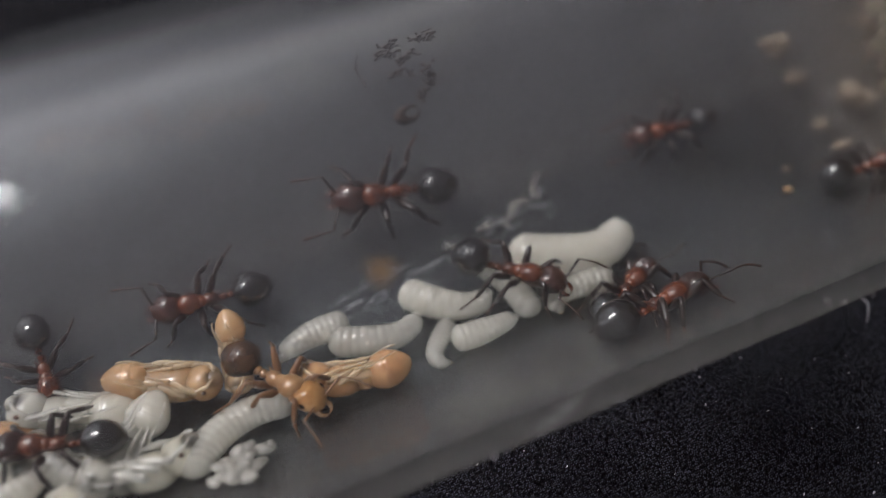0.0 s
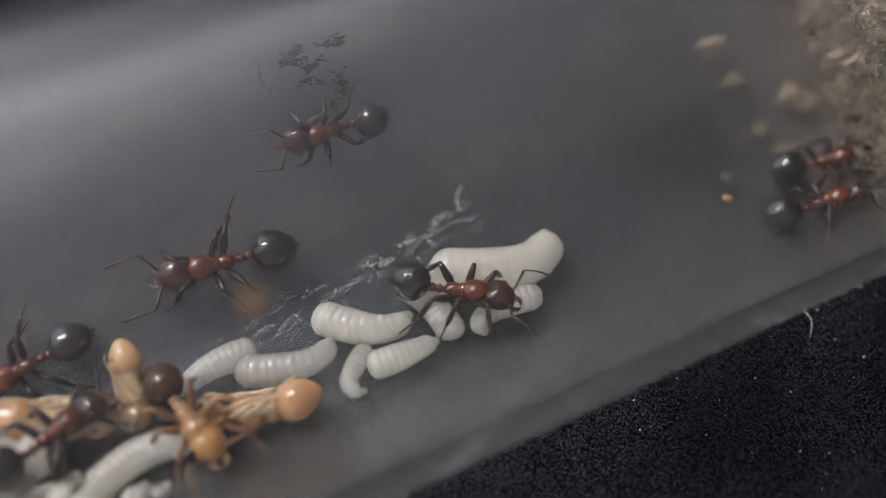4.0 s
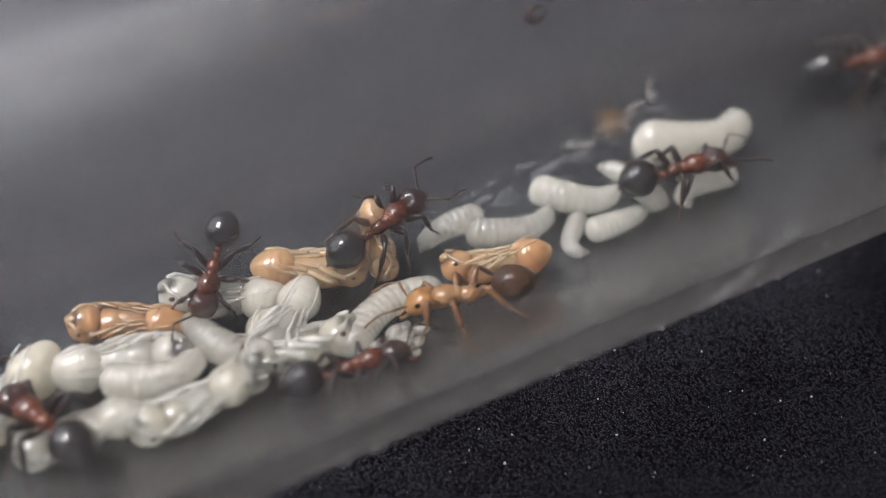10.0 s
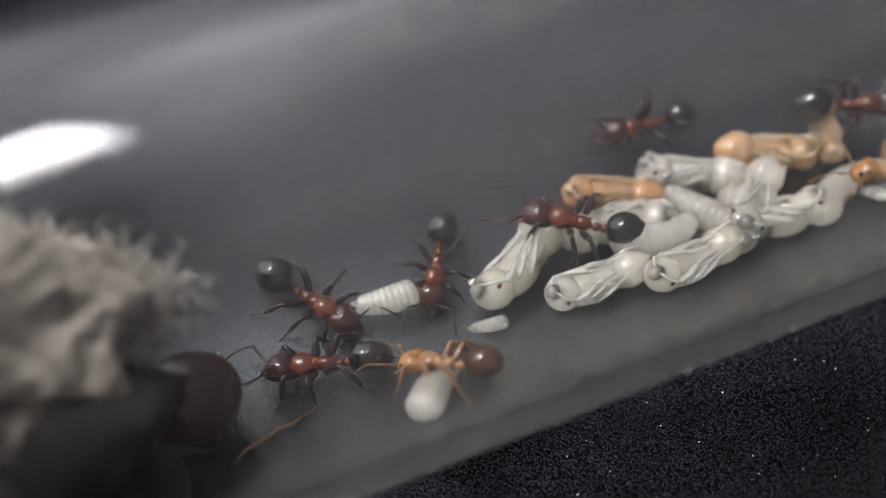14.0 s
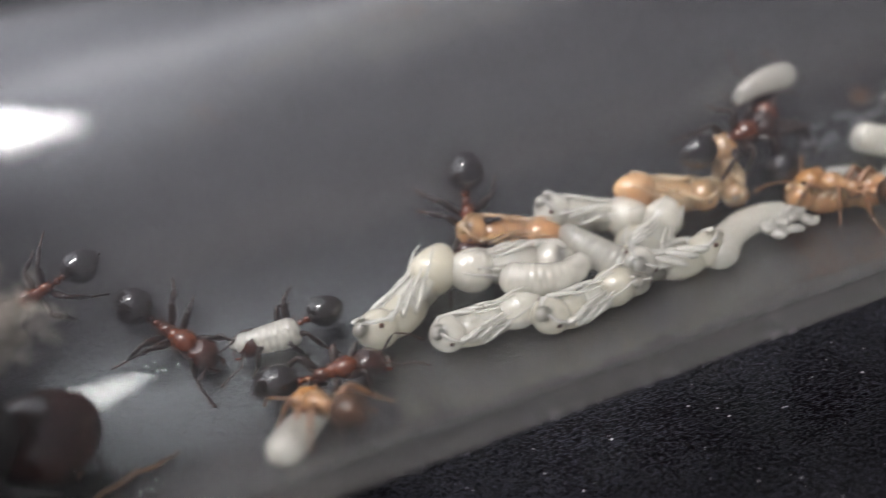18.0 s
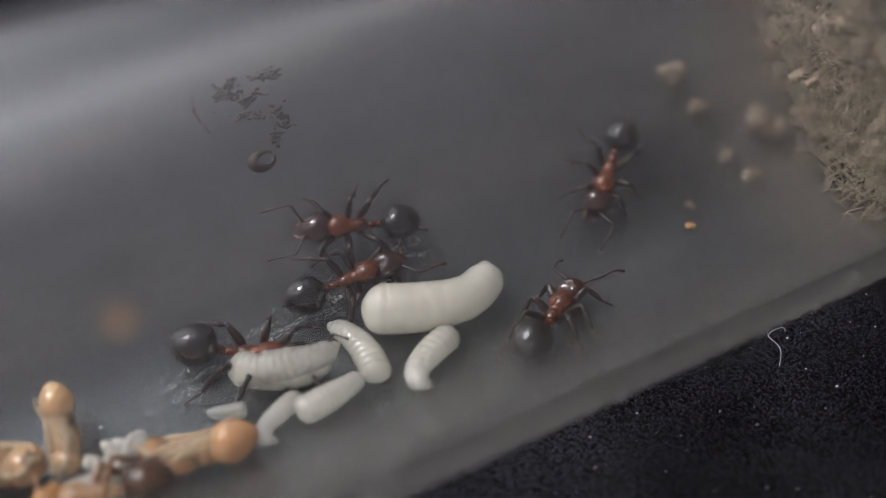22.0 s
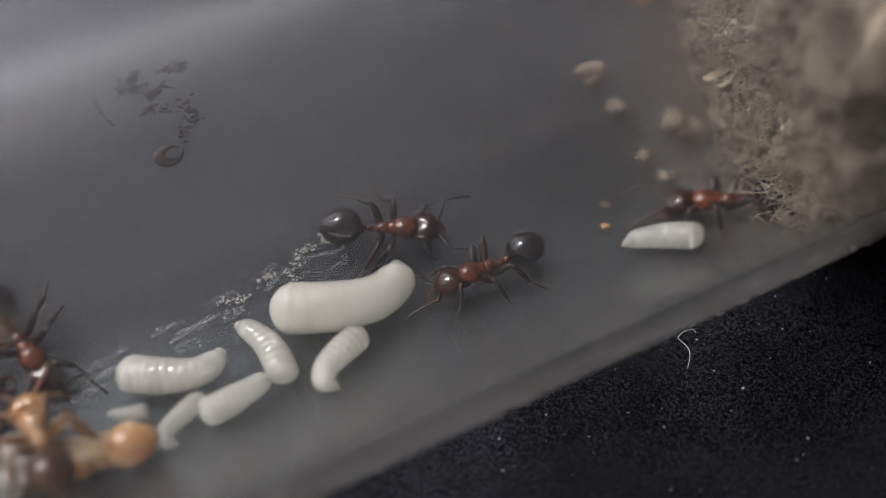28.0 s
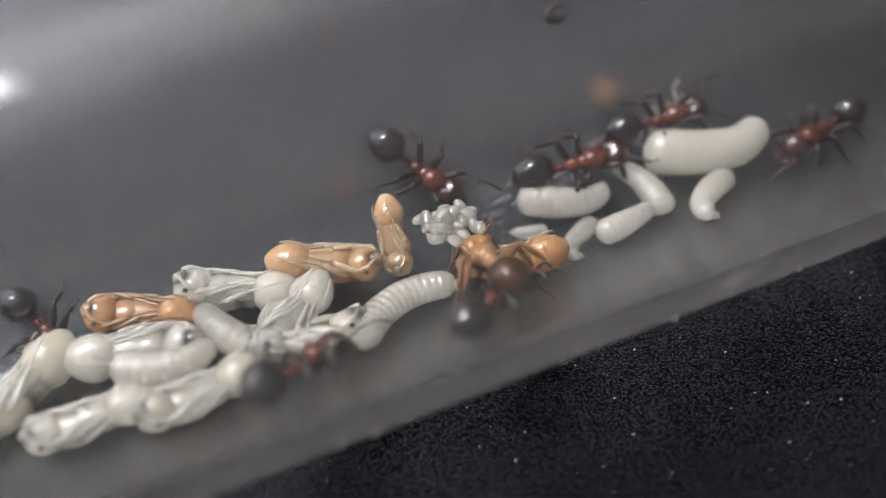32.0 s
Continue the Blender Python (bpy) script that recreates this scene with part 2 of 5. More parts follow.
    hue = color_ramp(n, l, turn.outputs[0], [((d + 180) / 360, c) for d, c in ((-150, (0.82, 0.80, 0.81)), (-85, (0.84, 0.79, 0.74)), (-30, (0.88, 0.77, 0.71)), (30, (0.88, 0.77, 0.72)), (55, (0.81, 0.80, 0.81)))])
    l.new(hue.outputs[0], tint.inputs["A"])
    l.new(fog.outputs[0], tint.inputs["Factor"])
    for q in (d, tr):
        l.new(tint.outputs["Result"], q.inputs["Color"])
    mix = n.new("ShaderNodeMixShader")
    l.new(hazed.outputs[0], mix.inputs[0])
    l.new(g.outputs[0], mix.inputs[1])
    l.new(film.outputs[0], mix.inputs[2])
    grease, greasy = n.new("ShaderNodeBsdfGlossy"), n.new("ShaderNodeMixShader")  # wiped grease gives a wide soft sheen
    grease.inputs["Roughness"].default_value = 0.5
    grease.inputs["Color"].default_value = (0.86, 0.92, 1.0, 1)
    sheen = n.new("ShaderNodeMath")
    sheen.operation = "MULTIPLY"
    sheen.inputs[1].default_value = 0.014
    l.new(patchy.outputs[0], sheen.inputs[0])
    thinned_sheen = n.new("ShaderNodeMath")
    thinned_sheen.operation = "MULTIPLY"
    l.new(sheen.outputs[0], thinned_sheen.inputs[0])
    l.new(thinned.outputs[0], thinned_sheen.inputs[1])
    l.new(thinned_sheen.outputs[0], greasy.inputs[0])
    l.new(mix.outputs[0], greasy.inputs[1])
    l.new(grease.outputs[0], greasy.inputs[2])
    l.new(greasy.outputs[0], n["Material Output"].inputs["Surface"])
    return m


def mat_material():
    """Black grained leatherette: small domed pebbles with their shade painted in, gently uneven as a whole."""
    m, n, l, b = mat("black_leatherette")
    c = n.new("ShaderNodeTexCoord")
    warp = tex_noise(n, l, 2600, 2.0, 0.5)
    shake = n.new("ShaderNodeVectorMath")
    shake.operation = "MULTIPLY_ADD"
    shake.inputs[1].default_value = (0.00004, 0.00004, 0)
    l.new(warp.outputs["Color"], shake.inputs[0])
    l.new(c.outputs["Object"], shake.inputs[2])
    v = n.new("ShaderNodeTexVoronoi")
    v.feature = "F1"
    v.inputs["Scale"].default_value = 12500
    v.inputs["Randomness"].default_value = 0.5
    l.new(shake.outputs[0], v.inputs["Vector"])
    big = tex_noise(n, l, 160, 4.0, 0.6)
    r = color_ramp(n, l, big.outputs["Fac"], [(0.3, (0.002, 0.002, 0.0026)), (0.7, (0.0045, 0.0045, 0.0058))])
    # pebble tops coloured paler for their glints, creases darker for their shade
    grain_shade = color_ramp(n, l, v.outputs["Distance"], [(0.16, (6.3, 6.3, 6.9)), (0.5, (0.2, 0.2, 0.2))])
    shaded_base = n.new("ShaderNodeMix")
    shaded_base.data_type, shaded_base.blend_type = "RGBA", "MULTIPLY"
    shaded_base.inputs["Factor"].default_value = 1.0
    l.new(r.outputs[0], shaded_base.inputs["A"])
    l.new(grain_shade.outputs[0], shaded_base.inputs["B"])
    l.new(shaded_base.outputs["Result"], b.inputs["Base Color"])
    rr = n.new("ShaderNodeMapRange")
    rr.inputs[3].default_value, rr.inputs[4].default_value = 0.13, 0.22
    l.new(big.outputs["Fac"], rr.inputs[0])
    l.new(rr.outputs[0], b.inputs["Roughness"])
    b.inputs["Specular IOR Level"].default_value = 0.12
    dome, square = n.new("ShaderNodeMath"), n.new("ShaderNodeMath")
    square.operation, dome.operation = "MULTIPLY", "SUBTRACT"
    dome.inputs[0].default_value = 1.0
    l.new(v.outputs["Distance"], square.inputs[0])
    l.new(v.outputs["Distance"], square.inputs[1])
    l.new(square.outputs[0], dome.inputs[1])
    swell = tex_noise(n, l, 75, 3.0, 0.5)
    wave = n.new("ShaderNodeBump")
    wave.inputs["Distance"].default_value = 0.0018
    l.new(swell.outputs["Fac"], wave.inputs["Height"])
    k = bump(n, l, b, dome.outputs[0], 0.00005, 1.0)
    l.new(wave.outputs[0], k.inputs["Normal"])
    return m


M_GLASS, M_MAT = glass_material(), mat_material()
M_COTTON = skin("stained_cotton", (0.115, 0.08, 0.05), (0.42, 0.34, 0.25), 0.9, 300, sss=0.4, sss_scale=0.0006, bump_d=0.00004)
M_FIBRE = skin("cotton_fibre", (0.22, 0.175, 0.125), (0.34, 0.285, 0.215), 0.8, 900)
M_ORANGE = skin("orange_stain", (0.32, 0.15, 0.045), (0.44, 0.22, 0.075), 0.7, 900)


# ---- mesh helpers (in drawing units) ----
def mesh_of(name, bm, material, smooth=True):
    bmesh.ops.scale(bm, vec=(U, U, U), verts=bm.verts)
    me = bpy.data.meshes.new(name)
    bm.to_mesh(me)
    bm.free()
    if smooth:
        me.shade_smooth()
    me.materials.append(material)
    return me


def part(name, bm, material, parent=None, label="", smooth=True):
    ob = new(name, mesh_of(name, bm, material, smooth))
    if parent:
        ob.parent = parent
    return tagged(ob, label)


def up(x, y, z, rx=0, ry=0, rz=0):
    """A pose in drawing units."""
    return pose(x * U, y * U, z * U, rx, ry, rz)


def blob(bm, c, r, seg=16, rings=10, taper=0.0, turn=None, lump=0.0, seed=0):
    """An egg-shaped closed body along x; taper > 0 narrows its +x end."""
    m, c = turn or Matrix(), Vector(c)

    def vert(x, y, z):
        k = 1 - taper * x
        p = Vector((x * r[0], y * r[1] * k, z * r[2] * k))
        if lump:
            p *= 1 + lump * noise.noise(Vector((x, y, z)) * 1.8 + Vector((seed * 7.3, seed, 0)))
        return bm.verts.new(m @ p + c)

    first, last = vert(-1, 0, 0), vert(1, 0, 0)
    rows = []
    for i in range(1, rings):
        a = math.pi * i / rings
        rows.append([vert(-math.cos(a), math.sin(a) * math.cos(b), math.sin(a) * math.sin(b)) for b in (2 * math.pi * j / seg for j in range(seg))])
    for j in range(seg):
        k = (j + 1) % seg
        bm.faces.new((first, rows[0][k], rows[0][j]))
        bm.faces.new((last, rows[-1][j], rows[-1][k]))
        for u, w in zip(rows, rows[1:]):
            bm.faces.new((u[j], u[k], w[k], w[j]))
    return [first, last] + [v for row in rows for v in row]


def loft(bm, pts, radii, seg=8, flat=1.0, cap=True):
    """A round bar through points with a radius at each of them."""
    pts = [Vector(p) for p in pts]
    rings, side = [], None
    for i, p in enumerate(pts):
        d = (pts[min(i + 1, len(pts) - 1)] - pts[max(i - 1, 0)]).normalized()
        if side is None:
            side = d.orthogonal().normalized()
        side = (side - d * side.dot(d)).normalized()
        other = d.cross(side)
        rings.append([bm.verts.new(p + (side * math.cos(a) + other * math.sin(a) * flat) * radii[i]) for a in (2 * math.pi * k / seg for k in range(seg))])
    for a, b in zip(rings, rings[1:]):
        for k in range(seg):
            bm.faces.new((a[k], a[(k + 1) % seg], b[(k + 1) % seg], b[k]))
    if cap:
        bm.faces.new(list(reversed(rings[0])))
        bm.faces.new(rings[-1])
    return rings


def on_tube(x, phi, lift=0.0, heading=0.0, tilt=0.0, roll=0.0):
    """A pose on the inner wall: phi degrees from the lowest line towards the far side, heading degrees from the tube's length."""
    r = R_IN - lift
    a = radians(phi)
    return up(x, r * math.sin(a), R_OUT - r * math.cos(a)) @ pose(0, 0, 0, phi, 0, 0) @ pose(0, 0, 0, 0, 0, heading) @ pose(0, 0, 0, roll, -tilt, 0)


# ---- structure ----
def build_mat():
    bm = bmesh.new()
    bmesh.ops.create_grid(bm, x_segments=8, y_segments=8, size=0.4 / U)
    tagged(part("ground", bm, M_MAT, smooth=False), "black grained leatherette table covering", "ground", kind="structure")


def build_tube():
    bm = bmesh.new()
    n, rings = 160, []
    along = [-95.0, -94.8, -94.0] + [-90 + 4.375 * i for i in range(41)]
    prof = [(x, R_OUT) for x in along] + [(88, 9.7), (91, 8.2), (93.5, 6.0), (95, 3.0), (95.4, 0.4)]
    turn = len(prof)
    prof += [(94.4, 0.4), (94.0, 3.0), (92.6, 5.6), (90.2, 7.5), (87.6, 8.7)] + [(x, R_IN) for x in reversed(along)]
    for x, r in prof:
        rings.append([bm.verts.new((x, r * math.sin(a), R_OUT + r * math.cos(a))) for a in (2 * math.pi * k / n for k in range(n))])
    for i, a in enumerate(rings):
        b = rings[(i + 1) % len(rings)]
        if i == turn - 1:
            continue
        for k in range(n):
            bm.faces.new((a[k], a[(k + 1) % n], b[(k + 1) % n], b[k]))
    bm.faces.new(rings[turn - 1])
    bm.faces.new(rings[turn])
    bmesh.ops.recalc_face_normals(bm, faces=bm.faces)
    tube = new("test_tube")
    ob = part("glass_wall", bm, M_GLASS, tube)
    ob.visible_shadow = False
    bm = bmesh.new()
    circle = [(-95.6, 9.5 * math.sin(a), R_OUT + 9.5 * math.cos(a)) for a in (2 * math.pi * k / 96 for k in range(97))]
    loft(bm, circle, [0.56] * 97, 12, 1.0, False)
    rim = part("rolled_rim", bm, M_GLASS, tube, "rounded glass rim of the open end")
    rim.visible_shadow = False
    tagged(tube, "clear glass test tube lying on its side on black leatherette", "test tube")


build_mat()
build_tube()


# ---- ants ----
def leg_parts(side, hip, knee, ankle, tip, mats, parent):
    """One leg: the thigh hangs at the hip, the shin and foot are pieces of it."""
    s = Vector((1, side, 1))
    hip, knee, ankle, tip = (Vector(p) * s for p in (hip, knee, ankle, tip))
    bm = bmesh.new()
    d = knee - hip
    loft(bm, [(0, 0, 0), d * 0.12, d * 0.45, d * 0.85, d], [0.14, 0.12, 0.20, 0.145, 0.10], 9)
    leg = part("leg", bm, mats[0], parent)
    leg.location = hip * U
    bm = bmesh.new()
    e = ankle - knee
    loft(bm, [d - e * 0.02, d + e * 0.2, d + e * 0.6, d + e], [0.085, 0.11, 0.14, 0.08], 9)
    part("shin", bm, mats[0], leg)
    bm = bmesh.new()
    f = tip - ankle
    b = d + e
    loft(bm, [b, b + f * 0.35, b + f * 0.4, b + f * 0.7, b + f * 0.96, b + f * 1.04], [0.065, 0.055, 0.044, 0.05, 0.043, 0.018], 7)
    part("foot", bm, mats[1], leg)
    return leg


LEGS = [  # hip, knee, ankle, tip of the three pairs
    ((1.15, 0.26, 0.75), (1.85, 0.90, 1.50), (2.08, 1.42, 0.60), (2.50, 1.68, 0.02)),
    ((0.55, 0.28, 0.70), (0.52, 1.20, 1.58), (0.16, 1.80, 0.55), (-0.05, 2.32, 0.02)),
    ((0.05, 0.26, 0.70), (-0.60, 1.08, 1.68), (-1.28, 1.64, 0.62), (-2.00, 2.04, 0.02)),
]


def build_ant(label, head_m, thorax_m, gaster_m, leg_m, foot_m, waist_m):
    ant = new("ant")
    # head: heart-shaped, flat below, with a groove towards the mouth
    bm = bmesh.new()
    for v in blob(bm, (0, 0, 0), (0.77, 0.73, 0.60), 24, 16, taper=0.14):
        if v.co.x < -0.35:
            v.co.x += 0.16 * max(0.0, 1 - abs(v.co.y) / 0.35)
        v.co.z -= 0.12 * max(0.0, v.co.x) ** 2
    head = part("head", bm, head_m, ant)
    head.location = Vector((2.12, 0, 1.08)) * U
    head.rotation_euler = (0, radians(16), 0)
    for s in (1, -1):
        bm = bmesh.new()
        blob(bm, (0.02, 0.645 * s, 0.18), (0.17, 0.09, 0.14), 12, 8)
        part("eye", bm, M_EYE, head, "small black compound eye")
        bm = bmesh.new()
        loft(bm, [(0.60, 0.30 * s, -0.16), (0.85, 0.33 * s, -0.22), (1.05, 0.20 * s, -0.26), (1.12, 0.02 * s, -0.28)], [0.13, 0.12, 0.09, 0.02], 8, 0.6)
        part("mandible", bm, thorax_m, head)
    for s in (1, -1):
        bm = bmesh.new()
        a, b = Vector((0, 0, 0)), Vector((0.50, 0.98 * s, 0.42))
        loft(bm, [a, b * 0.1, b * 0.6, b], [0.07, 0.05, 0.06, 0.072], 7)
        antenna = part("antenna", bm, leg_m, ant)
        antenna.location = Vector((2.62, 0.24 * s, 1.12)) * U
        bm = bmesh.new()
        c = Vector((1.35, 0.12 * s, -0.62))
        pts, rad = [], []
        for i in range(23):
            k = i / 22
            pts.append(b + c * k + Vector((0, 0, 0.16 * math.sin(k * math.pi))))
            rad.append((0.044 + 0.038 * k * k) * (1.0 if i % 2 else 0.78))
        rad[-1] = 0.02
        loft(bm, pts, rad, 7)
        part("flagellum", bm, foot_m, antenna)
    # thorax: humped front, waist furrow, sloping rear with two short spines
    bm = bmesh.new()
    blob(bm, (1.02, 0, 1.16), (0.64, 0.57, 0.50), 24, 14, taper=-0.05, lump=0.05)
    blob(bm, (0.52, 0, 1.10), (0.40, 0.36, 0.38), 16, 10)
    thorax = part("thorax", bm, thorax_m, ant)
    bm = bmesh.new()
    blob(bm, (0.08, 0, 1.04), (0.48, 0.35, 0.36), 16, 12, taper=0.1)
    loft(bm, [(-0.2, 0.18, 1.2), (-0.45, 0.26, 1.38)], [0.07, 0.01], 6)
    loft(bm, [(-0.2, -0.18, 1.2), (-0.45, -0.26, 1.38)], [0.07, 0.01], 6)
    part("propodeum", bm, thorax_m, ant)
    bm = bmesh.new()
    loft(bm, [(-0.30, 0, 0.92), (-0.45, 0, 0.92), (-0.62, 0, 0.98), (-0.80, 0, 0.92)], [0.10, 0.13, 0.24, 0.10], 12)
    part("petiole", bm, waist_m, ant)
    bm = bmesh.new()
    blob(bm, (-0.95, 0, 0.98), (0.20, 0.23, 0.22), 12, 8)
    part("postpetiole", bm, waist_m, ant)
    # gaster: egg-shaped, pointed behind, with shallow rings where the plates meet
    bm = bmesh.new()
    prof = []
    for i in range(27):
        k = i / 26
        r = (math.sin(math.pi * k ** 0.84)) ** 0.56 if 0 < k < 1 else 0.0
        ring = 0.975 if i in (11, 17, 21) else 1.0
        prof.append((k, max(0.012, r * ring)))
    loft(bm, [(-1.00 - 1.98 * k, 0, 1.08 + 0.10 * math.sin(math.pi * k) - 0.16 * k * k) for k, r in prof], [0.93 * r for k, r in prof], 26, 0.94)
    part("gaster", bm, gaster_m, ant, "glossy rounded gaster")
    bm = bmesh.new()
    loft(bm, [(-2.92, 0, 0.93), (-3.04, 0, 0.9), (-3.10, 0, 0.88)], [0.07, 0.05, 0.008], 8)
    part("sting_tip", bm, leg_m, ant)
    for side in (1, -1):
        for row in LEGS:
            leg_parts(side, *row, (leg_m, foot_m), ant)
    tagged(ant, label, "ant", "ants in the tube")
    return ant


DARK_ANT = build_ant("rust-red worker ant with a glossy black gaster in the glass tube", M_HEAD, M_THORAX, M_GASTER, M_LEG, M_FOOT, M_THORAX)
PALE_ANT = build_ant("honey-coloured young worker ant with a smoky brown gaster", M_PALE_HEAD, M_PALE, M_PALE_GASTER, M_PALE_LEG, M_PALE_LEG, M_PALE)


def another(model, size):
    a = copy_thing(model, Matrix())
    a.scale = (size, size, size)
    return a


ANT_A1 = DARK_ANT
ANT_A1.scale = (1.05,) * 3
ANT_A3 = another(DARK_ANT, 0.85)
ANT_A4 = another(DARK_ANT, 0.96)
ANT_A5 = another(DARK_ANT, 0.93)
ANT_A6 = another(DARK_ANT, 0.95)
ANT_A7 = another(DARK_ANT, 0.95)
ANT_A9 = another(DARK_ANT, 1.07)
ANT_A12 = another(DARK_ANT, 0.93)
ANT_A11 = another(DARK_ANT, 0.85)
ANT_A13 = another(DARK_ANT, 0.94)
ANT_A14 = another(DARK_ANT, 0.97)
ANT_A15 = another(DARK_ANT, 1.01)
ANT_A10 = PALE_ANT
ANT_A10.scale = (0.96,) * 3
ANT_A16 = another(PALE_ANT, 0.85)


def build_queen():
    """The queen, half hidden under the wadding: a large dark gaster, waist and rear of the thorax."""
    q = new("queen_ant")
    bm = bmesh.new()
    prof = [(0.5 - 0.5 * math.cos(math.pi * i / 36), max(0.01, math.sin(math.pi * i / 36) ** 0.92 * (0.985 if i in (9, 16, 23, 29) else 1.0))) for i in range(37)]
    loft(bm, [(6.2 * k, 0, 0.3 * math.sin(math.pi * k)) for k, r in prof], [2.75 * r for k, r in prof], 40, 0.94)
    part("gaster", bm, M_QUEEN, q, "large glossy dark red-brown gaster")
    bm = bmesh.new()
    loft(bm, [(-0.9, 0, -0.3), (-0.5, 0, 0.1), (0.1, 0, 0.0)], [0.4, 0.65, 0.3], 14)
    part("petiole", bm, M_HEAD, q)
    bm = bmesh.new()
    blob(bm, (-3.0, 0, 0.1), (2.2, 1.25, 1.3), 24, 16)
    part("thorax", bm, M_HEAD, q)
    for s in (1, -1):
        bm = bmesh.new()
        loft(bm, [(-1.9, 0.8 * s, -0.6), (-0.6, 2.1 * s, 0.6), (1.6, 2.6 * s, -0.6), (3.6, 2.7 * s, -1.7)], [0.2, 0.24, 0.16, 0.07], 8)
        part("leg", bm, M_LEG, q)
    q.matrix_world = on_tube(-30.8, -10, 2.0, -4) @ Matrix.Scale(0.72, 4)
    tagged(q, "large dark queen ant half hidden under grey wadding", "ant")


M_QUEEN = skin("dark_red_brown_cuticle", (0.008, 0.002, 0.0014), (0.040, 0.007, 0.003), 0.16, 900, coat=1.0, coat_rough=0.06)
build_queen()


# ---- brood ----
def build_larva(label, length, radius, bend, material, ridges=12, hook=0.0, name="larva", relief=0.046, head=0.62):
    """A legless grub: a blunt tail, ringed body and a small bent head; bend is its whole turn in degrees."""
    root = new(name)
    n, seg = 110, 24
    pts, rad, p, a = [], [], Vector((0, 0, 0)), radians(bend) / 2
    step = length / (n - 1)
    for i in range(n):
        k = i / (n - 1)
        pts.append(p.copy())
        a -= radians(bend) / (n - 1) * (0.75 + 0.5 * k) + radians(hook) / (n - 1) * (8 * max(0.0, k - 0.5))
        p = p + Vector((math.cos(a), math.sin(a), 0)) * step
        body = math.sqrt(max(0.0, 1 - (1 - k / 0.15) ** 2)) if k < 0.15 else 1.0
        body *= 1.0 - (1 - head) * max(0.0, (k - 0.35) / 0.65) ** 1.3
        if k > 0.90:
            body *= math.sqrt(max(0.0, 1 - ((k - 0.90) / 0.10) ** 2))
        ring = 1.0 - relief * (1 - abs(math.sin(math.pi * k * ridges)))
        rad.append(max(0.03, radius * body * ring))
    mid = sum(pts, Vector()) / n
    bm = bmesh.new()
    loft(bm, [q - mid for q in pts], rad, seg, 0.92)
    for v in bm.verts:
        v.co *= 1 + 0.018 * noise.noise(v.co * 1.3 + Vector((length, radius, bend)))
    part("body", bm, material, root)
    tip, way = pts[-2] - mid, (pts[-2] - pts[-13]).normalized()
    bm = bmesh.new()
    blob(bm, tip + way * radius * 0.02 + Vector((0, 0, -0.08 * radius)), (radius * 0.34, radius * 0.36, radius * 0.34), 12, 8)
    h = part("head_capsule", bm, material, root)
    bm = bmesh.new()
    blob(bm, tip + way * radius * 0.30 + Vector((0, 0, -0.16 * radius)), (radius * 0.10, radius * 0.14, radius * 0.08), 8, 6)
    part("mouthparts", bm, M_MOUTH, h)
    tagged(root, label, "larva", "ant larvae")
    return root


